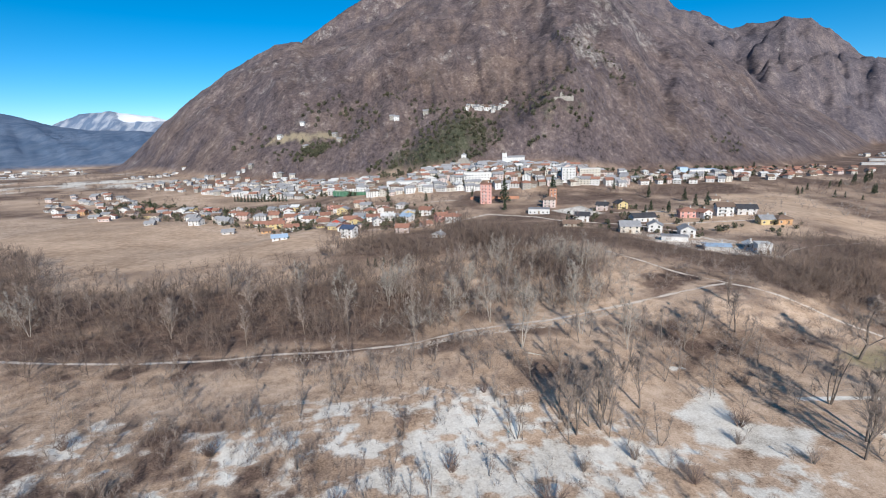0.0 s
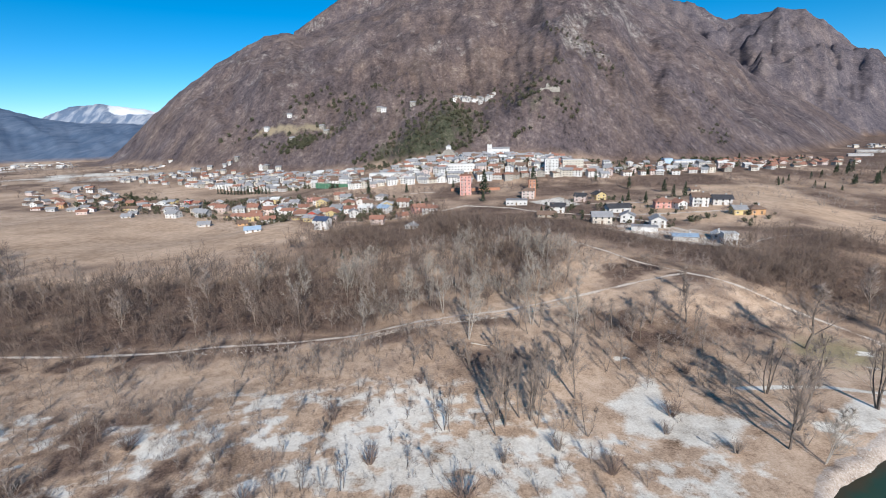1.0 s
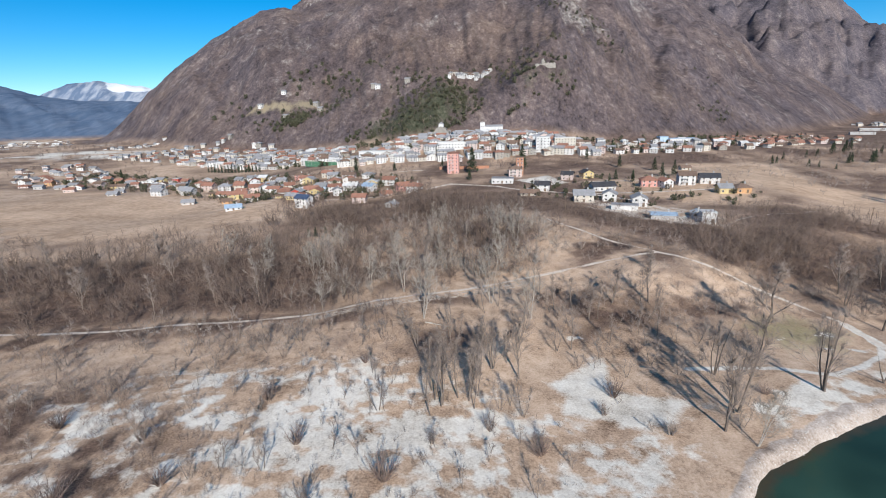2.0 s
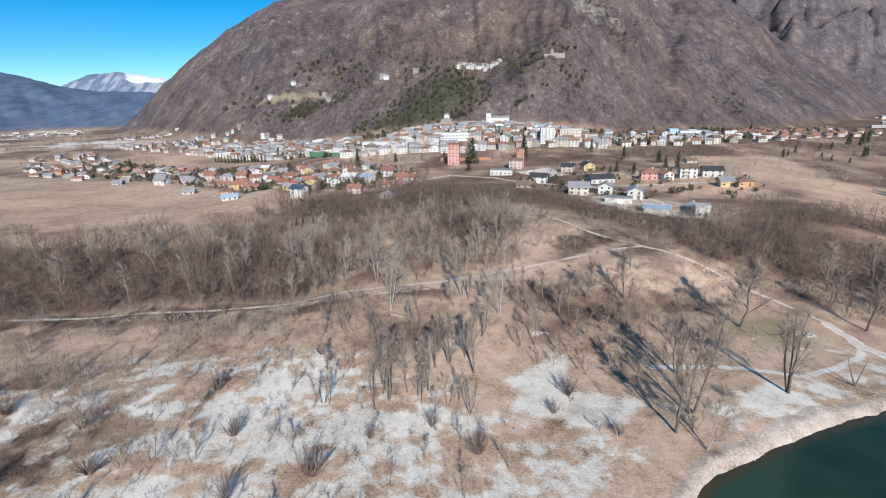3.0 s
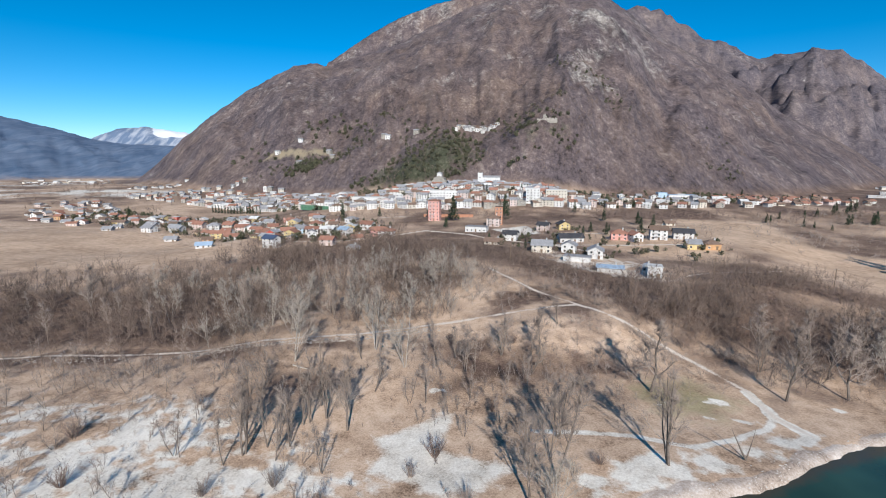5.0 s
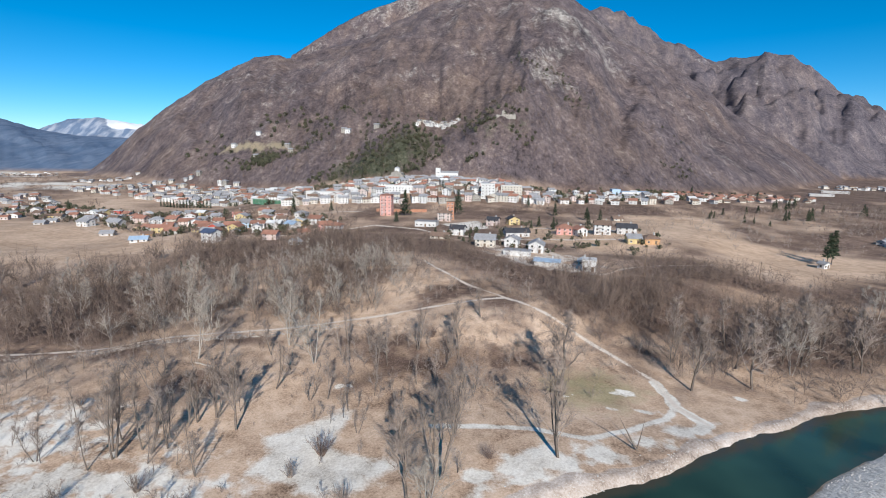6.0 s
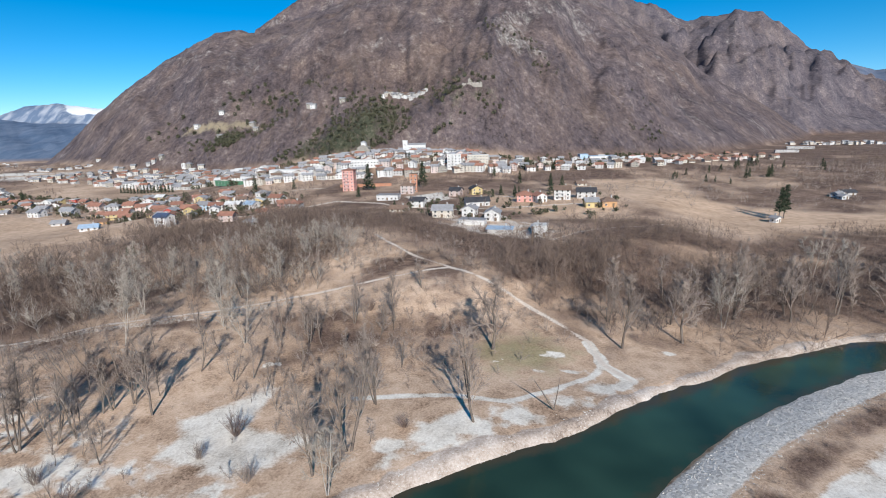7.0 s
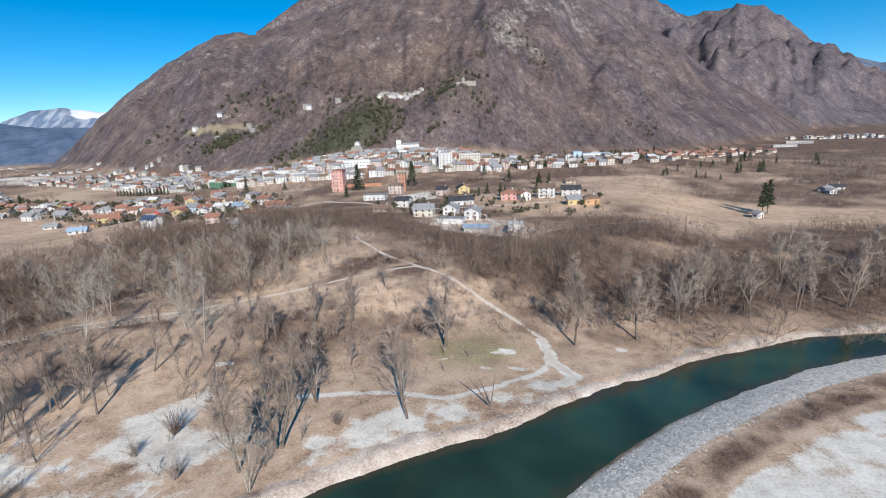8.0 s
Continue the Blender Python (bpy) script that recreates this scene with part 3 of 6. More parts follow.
# ---- river ----
wx = np.linspace(-60, 460, 260)
wv = np.linspace(-1.4, 1.4, 44)
bx, bv = np.meshgrid(wx, wv, indexing="ij")
mid, half = (bank_near(bx) + bank_far(bx)) / 2, (bank_near(bx) - bank_far(bx)) / 2
wy = mid + bv * half
wz = lowland(bx, mid) - 1.25
ni, nj = bx.shape
wi = np.arange(ni * nj).reshape(ni, nj)
wq = np.stack([wi[:-1, :-1], wi[1:, :-1], wi[1:, 1:], wi[:-1, 1:]], -1).reshape(-1, 4)
water_mesh = sheet("water", np.stack([bx, wy, wz], -1).reshape(-1, 3), wq, MAT_WATER)
rim = np.minimum(bank_near(bx) - wy, (wy - bank_far(bx)) * 0.45)
water_mesh.attributes.new("shallow", "FLOAT", "POINT").data.foreach_set("value", np.clip(1.0 - rim / 3.2, 0, 1).astype(np.float32).ravel())
tagged(new("water", water_mesh), "clear green-blue river running between pale gravel banks", "river", kind="structure")

# ---- builders ----
class Geo:
    """Collects faces by corner, and makes one mesh of them."""

    def __init__(self):
        self.v, self.f, self.m = [], [], []

    def face(self, pts, mat=0):
        n = len(self.v)
        self.v += [tuple(p) for p in pts]
        self.f.append(tuple(range(n, n + len(pts))))
        self.m.append(mat)

    def box(self, x0, y0, z0, x1, y1, z1, mat=0):
        n = len(self.v)
        self.v += [(x, y, z) for z in (z0, z1) for y in (y0, y1) for x in (x0, x1)]
        for q in ((0, 2, 3, 1), (4, 5, 7, 6), (0, 1, 5, 4), (2, 6, 7, 3), (0, 4, 6, 2), (1, 3, 7, 5)):
            self.f.append(tuple(n + k for k in q))
            self.m.append(mat)

    def prism(self, poly, y0, y1, mat=0):
        """A profile of x, z drawn out along y."""
        n, k = len(self.v), len(poly)
        self.v += [(x, y0, z) for x, z in poly] + [(x, y1, z) for x, z in poly]
        self.f += [tuple(n + i for i in range(k)), tuple(n + k + i for i in reversed(range(k)))]
        self.f += [(n + i, n + k + i, n + k + (i + 1) % k, n + (i + 1) % k) for i in range(k)]
        self.m += [mat] * (k + 2)

    def mesh(self, name, *mats):
        me = bpy.data.meshes.new(name)
        me.from_pydata(self.v, [], self.f)
        for mt in mats:
            me.materials.append(mt)
        me.polygons.foreach_set("material_index", self.m)
        me.update()
        return me


def part(name, me, parent, label="", m=None):
    ob = new(name, me)
    ob.parent = parent
    if m is not None:
        ob.matrix_basis = m
    if label:
        ob["label"] = label
    return ob


def base_empty(name, x, y, z, rz=0.0, size=1.0):
    e = new(name)
    e.empty_display_size = 0.5
    e.matrix_basis = pose(x, y, z, 0, 0, rz) @ Matrix.Scale(size, 4)
    return e


WALLS = {n: mottled("plaster_" + n, d, l, 0.9, 0.9, 0.2, 0.12) for n, d, l in (
    ("white", (0.48, 0.475, 0.465), (0.66, 0.655, 0.65)), ("cream", (0.43, 0.39, 0.33), (0.58, 0.54, 0.48)),
    ("pink", (0.50, 0.25, 0.22), (0.62, 0.34, 0.30)), ("pale_pink", (0.45, 0.36, 0.335), (0.58, 0.49, 0.46)),
    ("yellow", (0.46, 0.36, 0.17), (0.58, 0.47, 0.25)), ("orange", (0.42, 0.24, 0.12), (0.54, 0.33, 0.18)),
    ("grey", (0.36, 0.35, 0.34), (0.52, 0.51, 0.50)), ("red", (0.42, 0.07, 0.05), (0.55, 0.12, 0.09)),
    ("stone", (0.20, 0.185, 0.165), (0.37, 0.345, 0.31)), ("blue", (0.30, 0.42, 0.55), (0.45, 0.57, 0.68)), ("brick", (0.30, 0.14, 0.09), (0.46, 0.24, 0.16)))}
ROOFS = {n: mottled("roof_" + n, d, l, 2.2, 0.85, 0.12, 0.25, 0.3) for n, d, l in (
    ("terracotta", (0.22, 0.105, 0.075), (0.38, 0.20, 0.145)), ("brown", (0.13, 0.085, 0.065), (0.24, 0.17, 0.13)),
    ("slate", (0.20, 0.20, 0.21), (0.36, 0.36, 0.37)), ("dark", (0.035, 0.036, 0.042), (0.085, 0.085, 0.095)),
    ("metal_blue", (0.22, 0.31, 0.42), (0.36, 0.46, 0.58)), ("pale", (0.48, 0.48, 0.47), (0.64, 0.64, 0.63)), ("solar", (0.03, 0.05, 0.10), (0.08, 0.11, 0.18)))}
MAT_GLASS = mottled("window_glass", (0.02, 0.025, 0.03), (0.05, 0.06, 0.07), 0.5, 0.15)
MAT_FRAME = mottled("window_frame", (0.55, 0.53, 0.50), (0.72, 0.70, 0.66), 3.0, 0.6)
MAT_WOOD = mottled("weathered_wood", (0.10, 0.07, 0.05), (0.22, 0.16, 0.11), 4.0, 0.8)
MAT_CONCRETE = mottled("concrete", (0.38, 0.37, 0.35), (0.56, 0.55, 0.53), 1.0, 0.9, 0.2)
WALL_WORD = {"white": "white", "cream": "cream", "pink": "pink", "pale_pink": "pale pink", "yellow": "yellow", "orange": "orange", "grey": "grey",
             "red": "red", "stone": "grey stone", "blue": "pale blue", "brick": "red brick"}
ROOF_WORD = {"terracotta": "terracotta tiled", "brown": "brown tiled", "slate": "grey slate", "dark": "dark slate", "metal_blue": "blue-grey metal", "pale": "pale grey", "solar": "solar-panelled"}


def window_mesh(w, h):
    g = Geo()
    t = 0.09
    g.box(-w / 2, -0.05, 0, w / 2, 0.1, h, 0)
    g.box(-w / 2 + t, -0.08, t, w / 2 - t, 0.05, h - t, 1)
    g.box(-w / 2 - 0.06, -0.14, -0.08, w / 2 + 0.06, 0.1, 0.0, 0)
    return g.mesh("window", MAT_FRAME, MAT_GLASS)


WINDOW = window_mesh(1.2, 1.25)
WINDOW_WIDE = window_mesh(2.0, 1.6)
WINDOW_TALL = window_mesh(1.5, 2.2)
g = Geo()
g.box(-0.5, -0.06, 0, 0.5, 0.1, 2.0)
g.box(-0.6, -0.03, 0, 0.6, 0.1, 2.1)
DOOR = g.mesh("door", MAT_WOOD)
g = Geo()
g.box(-0.35, -0.35, -1.0, 0.35, 0.35, 1.1)
g.box(-0.45, -0.45, 1.1, 0.45, 0.45, 1.25)
CHIMNEY = g.mesh("chimney", WALLS["grey"])
g = Geo()
g.box(-2.0, -1.2, -0.18, 2.0, 0.0, 0.0)
g.box(-2.0, -1.2, 0.85, 2.0, -1.14, 0.93)
for k in range(9):
    g.box(-2.0 + k * 0.495, -1.19, 0, -1.96 + k * 0.495, -1.15, 0.85)
BALCONY = g.mesh("balcony", MAT_CONCRETE)
mesh_cache = {}


def body_mesh(w, d, h, kind, wall, pitch):
    key = ("b", w, d, h, kind, wall)
    if key not in mesh_cache:
        g = Geo()
        if kind == "side":
            g.prism([(-w / 2, -2.5), (w / 2, -2.5), (w / 2, h), (0, h + pitch * w / 2), (-w / 2, h)], -d / 2, d / 2)
        elif kind == "along":
            g.prism([(-d / 2, -2.5), (d / 2, -2.5), (d / 2, h), (0, h + pitch * d / 2), (-d / 2, h)], -w / 2, w / 2)
            g.v = [(-y, x, z) for x, y, z in g.v]
        else:
            g.box(-w / 2, -d / 2, -2.5, w / 2, d / 2, h)
        mesh_cache[key] = g.mesh("wall", WALLS[wall])
    return mesh_cache[key]


def roof_mesh(w, d, h, kind, roof, pitch):
    key = ("r", w, d, h, kind, roof)
    if key not in mesh_cache:
        g, o, t = Geo(), 0.7, 0.28
        if kind in ("side", "along"):
            a, b = (w, d) if kind == "side" else (d, w)
            ex, ez, top = a / 2 + o, h - pitch * o, h + pitch * a / 2
            g.prism([(-ex, ez), (0, top), (ex, ez), (ex, ez + t), (0, top + t), (-ex, ez + t)], -b / 2 - o, b / 2 + o)
            if kind == "along":
                g.v = [(-y, x, z) for x, y, z in g.v]
        elif kind == "hip":
            ex, ey, top = w / 2 + o, d / 2 + o, h + pitch * min(w, d) / 2
            rx, ry = max(0.0, w / 2 - d / 2), max(0.0, d / 2 - w / 2)
            z0 = h - pitch * o * 0.4
            c = [(-ex, -ey, z0 + t), (ex, -ey, z0 + t), (ex, ey, z0 + t), (-ex, ey, z0 + t)]
            u = [(x, y, z0) for x, y, _ in c]
            if w >= d:
                p, q = (-rx, 0, top + t), (rx, 0, top + t)
                g.face([c[0], c[1], q, p]), g.face([c[1], c[2], q]), g.face([c[2], c[3], p, q]), g.face([c[3], c[0], p])
            else:
                p, q = (0, -ry, top + t), (0, ry, top + t)
                g.face([c[0], c[1], p]), g.face([c[1], c[2], q, p]), g.face([c[2], c[3], q]), g.face([c[3], c[0], p, q])
            g.face(u[::-1])
            for k in range(4):
                g.face([u[k], u[(k + 1) % 4], c[(k + 1) % 4], c[k]])
        else:
            g.box(-w / 2 - 0.25, -d / 2 - 0.25, h, w / 2 + 0.25, d / 2 + 0.25, h + 0.35)
        mesh_cache[key] = g.mesh("roof", ROOFS[roof])
    return mesh_cache[key]


def house(x, y, rz, w, d, floors, kind, wall, roof, group, name="house", label="", pitch=0.42, detail=2, storey=2.9, z=None, balcony=False, joined_as=None):
    """A building with its front to -y before it is turned. detail 0: walls and roof; 1: front windows; 2: all sides and a door."""
    h = floors * storey
    w, d = round(w, 1), round(d, 1)
    if joined_as is not None:
        m = pose(x, y, ground_z(x, y) - 0.1 if z is None else z, 0, 0, rz)
        joined_as.append((body_mesh(w, d, h, kind, wall, pitch), m))
        joined_as.append((roof_mesh(w, d, h, kind, roof, pitch), m))
        n = max(2, int(w / 3.1))
        for f in range(int(floors) if detail else 0):
            for k in range(n):
                joined_as.append((WINDOW, m @ pose(-w / 2 + w * (k + 0.5) / n, -d / 2, f * storey + 0.75)))
        return None
    e = base_empty(name, x, y, ground_z(x, y) - 0.1 if z is None else z, rz)
    words = {0: "low", 1: "single-storey", 2: "two-storey", 3: "three-storey", 4: "four-storey", 5: "five-storey", 6: "six-storey", 7: "seven-storey"}[int(max(1, round(floors)))]
    shape = "flat roof" if kind == "flat" else ("hipped roof" if kind == "hip" else "gabled roof")
    tagged(e, label or f"{WALL_WORD[wall]} {words} {name.replace('_', ' ')} with {ROOF_WORD[roof]} {shape}", "building" if name != "house" else "house", group)
    part("wall", body_mesh(w, d, h, kind, wall, pitch), e)
    part("roof", roof_mesh(w, d, h, kind, roof, pitch), e)
    rng = random.Random(int(x * 7 + y * 13))
    if detail >= 1:
        n = max(2, int(w / 3.1))
        for f in range(int(floors)):
            for k in range(n):
                wx = -w / 2 + w * (k + 0.5) / n
                if f == 0 and k == n // 2 and detail >= 2:
                    part("door", DOOR, e, m=pose(wx, -d / 2, 0.1))
                else:
                    part("window", WINDOW, e, m=pose(wx, -d / 2, f * storey + 0.75))
        if balcony:
            for f in range(1, int(floors)):
                part("balcony", BALCONY, e, m=pose(-w / 2 + w * 0.35, -d / 2, f * storey + 0.1))
    if detail >= 2:
        n = max(1, int(d / 4.2))
        for side, turn in ((-1, -90), (1, 90)):
            for f in range(int(floors)):
                for k in range(n):
                    part("window", WINDOW, e, m=pose(side * w / 2, -d / 2 + d * (k + 0.5) / n, f * storey + 0.75, 0, 0, turn))
        if kind != "flat":
            cx, cy = (w * 0.22, d * 0.1) if kind != "side" else (w * 0.15, d * 0.2)
            drop = pitch * (abs(cx) if kind == "side" else abs(cy))
            run = pitch * (w if kind == "side" else min(w, d)) / 2
            part("chimney", CHIMNEY, e, m=pose(cx, cy, h + run - drop + 0.3))
    return e


def joined_houses(name, label, pieces):
    """Far houses as one mesh."""
    mats, v, f, mi = [], [], [], []
    for me, m in pieces:
        n = len(v)
        v += [tuple(m @ q.co) for q in me.vertices]
        for p in me.polygons:
            mt = me.materials[p.material_index]
            if mt not in mats:
                mats.append(mt)
            f.append(tuple(n + k for k in p.vertices))
            mi.append(mats.index(mt))
    me = bpy.data.meshes.new(name)
    me.from_pydata(v, [], f)
    for mt in mats:
        me.materials.append(mt)
    me.polygons.foreach_set("material_index", mi)
    me.update()
    tagged(new(name, me), label, "houses", kind="stuff")


# ---- houses of the plain: x, y, turn, width, depth, floors, roof kind, wall, roof ----
PLAIN = [
    (-325, 555, 10, 9, 9, 2, "along", "orange", "terracotta"), (-332, 533, -12, 11, 9, 2, "along", "pale_pink", "brown"), (-265, 449, 8, 10, 9, 1, "along", "grey", "slate"),
    (-214, 433, -15, 13, 10, 2, "along", "white", "slate"), (-311, 554, 0, 11, 10, 2, "hip", "pale_pink", "terracotta"), (-235, 470, -10, 13, 9, 2, "along", "white", "slate"),
    (-255, 515, 15, 9, 9, 2, "side", "white", "brown"), (-188, 434, -14, 13, 10, 2, "along", "grey", "slate"), (-250, 536, -8, 8, 8, 3, "flat", "red", "pale"),
    (-239, 533, -8, 9, 9, 2, "along", "white", "terracotta"), (-168, 391, 12, 11, 9, 1, "along", "grey", "slate"), (-181, 459, -10, 13, 10, 2, "along", "pale_pink", "terracotta"),
    (-106, 328, 18, 12, 8, 1, "along", "white", "metal_blue"), (-137, 391, 18, 9, 8, 1, "along", "orange", "brown"), (-135, 409, 16, 18, 9, 2, "along", "yellow", "terracotta"),
    (-162, 450, 10, 13, 10, 2, "hip", "white", "slate"), (-149, 453, 0, 11, 10, 2, "along", "cream", "terracotta"), (-126, 437, 12, 20, 10, 2, "along", "pale_pink", "terracotta"),
    (-56, 322, -22, 11, 9, 3, "along", "white", "solar"), (-72, 366, -10, 9, 9, 2, "side", "red", "slate"), (-64, 376, 8, 12, 10, 2, "along", "cream", "terracotta"),
    (-59, 392, -15, 11, 10, 2, "along", "blue", "slate"), (-54, 418, 5, 12, 10, 2, "hip", "cream", "terracotta"), (-42, 366, 15, 8, 8, 2, "side", "white", "slate"),
    (-20, 331, -5, 11, 9, 2, "along", "pale_pink", "terracotta"), (-19, 378, -30, 11, 9, 2, "along", "white", "metal_blue"), (-4, 393, -18, 12, 10, 2, "along", "white", "terracotta"),
    (8, 366, 20, 11, 9, 2, "along", "pink", "terracotta"), (17, 357, -10, 13, 10, 2, "hip", "white", "terracotta"), (5, 298, -35, 8, 6, 1, "side", "grey", "slate"),
    (93, 306, -18, 13, 8, 1, "along", "cream", "brown"), (105, 324, -20, 11, 9, 2, "along", "white", "dark"), (134, 368, -25, 10, 9, 2, "along", "pale_pink", "dark"),
    (149, 370, 10, 10, 9, 2, "side", "yellow", "dark"), (142, 313, 4, 18, 10, 1.5, "along", "white", "dark"), (118, 275, -12, 13, 11, 2, "along", "cream", "slate"),
    (133, 274, -20, 9, 9, 2, "side", "white", "slate"), (143, 257, -16, 9, 11, 2, "side", "white", "slate"), (174, 317, -12, 12, 10, 2, "hip", "pink", "terracotta"),
    (182, 310, 10, 8, 9, 2, "side", "white", "terracotta"), (198, 315, -14, 12, 10, 3, "along", "white", "brown"), (215, 318, -16, 14, 10, 2, "along", "white", "dark"),
    (206, 285, -8, 9, 9, 1.5, "along", "yellow", "slate"), (216, 284, -8, 10, 9, 1.5, "hip", "orange", "brown"), (240, 399, 0, 9, 7, 1, "along", "cream", "brown"),
    (158, 225, -20, 5, 7, 1, "side", "white", "pale"), (402, 331, 20, 9, 7, 1, "along", "grey", "slate"), (414, 336, -10, 10, 7, 1, "along", "grey", "dark"), (398, 322, 0, 6, 5, 1, "side", "white", "slate"),
    (-208, 462, 5, 9, 8, 2, "along", "cream", "brown"), (-198, 480, -12, 10, 9, 2, "hip", "white", "terracotta"), (-112, 460, -8, 11, 9, 2, "along", "white", "slate"),
    (-95, 425, 15, 10, 9, 2, "along", "cream", "terracotta"), (-88, 455, -5, 12, 9, 2, "along", "white", "terracotta"), (-100, 478, 10, 11, 9, 2, "hip", "pink", "brown"),
    (-70, 468, -10, 12, 9, 2, "along", "cream", "terracotta"), (-36, 408, 6, 9, 8, 2, "along", "white", "brown"), (-150, 490, 8, 12, 9, 2, "along", "white", "slate"),
    (-290, 505, -6, 10, 9, 2, "along", "cream", "brown"), (-278, 480, 12, 9, 8, 1, "along", "white", "slate"), (-350, 575, 4, 10, 9, 2, "along", "white", "terracotta"),
    (-375, 560, -9, 10, 8, 1, "hip", "cream", "brown"), (-365, 520, 7, 12, 8, 1, "along", "grey", "slate"), (-395, 545, 0, 9, 8, 2, "along", "orange", "terracotta"),
    (98, 393, -10, 12, 10, 3, "hip", "pale_pink", "brown"), (-4, 352, 25, 9, 8, 1, "along", "pale_pink", "terracotta"),
]
for hx, hy, rz, w, d, fl, kd, wa, ro in PLAIN:
    house(hx, hy, rz, w * 0.84, d * 0.84, fl, kd, wa, ro, "houses of the plain", balcony=fl >= 3, storey=2.25, pitch=0.5)
# the rest of the suburb: smaller houses, garages and garden sheds in between
rng = random.Random(23)
taken = [(q[0], q[1]) for q in PLAIN]
SUBURB = [(-335, 535), (-150, 410), (-70, 345), (0, 345), (30, 385), (-60, 475), (-160, 500), (-330, 585)]
for _ in range(900):
    hx, hy = rng.uniform(-340, 35), rng.uniform(340, 590)
    if len(taken) >= 128 or in_polygon(np.array([hx]), np.array([hy]), SUBURB, 2.0)[0] < 0.5:
        continue
    if min(math.hypot(hx - a, hy - b) for a, b in taken) < 10.5:
        continue
    taken.append((hx, hy))
    small = rng.random() < 0.4
    house(hx, hy, rng.choice((-20, -8, 6, 15)), rng.choice((5, 6)) if small else rng.choice((8, 9, 10, 11)), rng.choice((4, 5)) if small else rng.choice((7, 8)), 1 if small else rng.choice((1.5, 2, 2)),
          rng.choice(("along", "along", "side", "hip")), rng.choice(("white", "cream", "pale_pink", "grey", "yellow", "white")), rng.choice(("terracotta", "terracotta", "brown", "slate", "slate", "pale")),
          "houses of the plain", "garage" if small else "house", detail=1, storey=2.2, pitch=0.45)

WEST_SUBURB = [(-520, 660), (-430, 540), (-330, 480), (-330, 590), (-480, 720)]
for _ in range(700):
    hx, hy = rng.uniform(-520, -330), rng.uniform(480, 720)
    if len(taken) >= 168 or in_polygon(np.array([hx]), np.array([hy]), WEST_SUBURB, 2.0)[0] < 0.5 or min(math.hypot(hx - a, hy - b) for a, b in taken) < 14:
        continue
    taken.append((hx, hy))
    house(hx, hy, rng.choice((-20, -8, 6, 15)), rng.choice((7, 8, 9, 10)), rng.choice((6, 7, 8)), rng.choice((1, 1.5, 2)), rng.choice(("along", "along", "side", "hip")),
          rng.choice(("white", "cream", "pale_pink", "grey")), rng.choice(("terracotta", "brown", "slate", "slate")), "houses of the plain", detail=1, storey=2.2, pitch=0.45)

# larger buildings of the plain
house(49, 424, -8, 9.5, 10, 6, "hip", "pink", "terracotta", "larger buildings", "apartment_tower", "pink six-storey apartment tower with a low tiled roof", 0.25, balcony=True)
house(84, 366, -14, 16, 9, 1.3, "flat", "white", "slate", "larger buildings", "workshop", "long white workshop with a grey flat roof beside the gravel yard")
house(131, 246, -22, 13, 6, 0.9, "flat", "white", "slate", "larger buildings", "shed", "low white shed with a flat grey roof beside the white houses")
house(141, 224, -18, 11, 7, 0.8, "along", "grey", "metal_blue", "larger buildings", "shed", "low shed with a blue-grey metal roof and open yard", 0.2)
house(157, 214, -16, 6.0, 6.5, 1.7, "flat", "white", "pale", "larger buildings", "villa", "white modern two-storey villa with flat pale roof")
house(103, 402, -6, 6, 6, 5, "flat", "brick", "brown", "larger buildings", "brick_tower", "red brick tower block beside the dark cedars", detail=1)
house(304, 263, 20, 4.4, 3.6, 1, "side", "white", "slate", "larger buildings", "hut", "small white hut under two tall pines on the field")
house(60, 452, 0, 46, 2.0, 1, "flat", "brick", "brown", "larger buildings", "retaining_wall", "long brown retaining wall below the town", detail=0)

# ---- the town on the fan ----
rng = random.Random(11)
TOWN_WALLS = ["white"] * 6 + ["cream"] * 3 + ["pale_pink"] * 2 + ["grey"] * 3 + ["stone", "stone"]
TOWN_ROOFS = ["slate"] * 6 + ["terracotta"] * 2 + ["brown"] * 2 + ["pale"]


def town_row(x0, y0, x1, y1, step, jitter, walls, roofs, group, floors=(2, 2, 3), detail=1, size=(5.5, 8.6), joined_as=None):
    n = max(1, int(math.hypot(x1 - x0, y1 - y0) / step))
    for k in range(n):
        t = (k + rng.random() * 0.5) / n
        x, y = x0 + (x1 - x0) * t + rng.uniform(-jitter, jitter), y0 + (y1 - y0) * t + rng.uniform(-jitter, jitter)
        w, d = round(rng.uniform(*size)), round(rng.uniform(6, 8))
        house(x, y, rng.choice((-24, -12, 0, 6, 15)) + rng.uniform(-4, 4), w, d, rng.choice(floors), rng.choice(("along", "along", "along", "side", "hip")),
              rng.choice(walls), rng.choice(roofs), group, pitch=0.5, detail=detail, joined_as=joined_as, storey=2.1)


upper_town = []
for k in range(11):
    y = 500 + 14 * k
    town_row(-70 + 7 * k, y + 20, 205 - 3 * k, y - 6, 9.2, 4, TOWN_WALLS, TOWN_ROOFS, "town buildings", (2, 2, 3, 3), size=(6, 11), joined_as=upper_town if k > 2 else None)
joined_houses("upper_town", "crowded pale houses with slate roofs climbing the fan", upper_town)
west_town, east_town, far_houses = [], [], []
for k in range(7):
    town_row(-345 + 12 * k, 728 + 20 * k, -70, 560 + 18 * k, 10, 5, TOWN_WALLS, TOWN_ROOFS, "town buildings", (2, 2, 3), size=(6, 11), joined_as=west_town)
for k in range(4):
    town_row(205, 505 + 22 * k, 400, 525 + 24 * k, 14, 6, TOWN_WALLS, ["slate", "terracotta", "brown", "pale"], "eastern houses", (2, 2, 3))
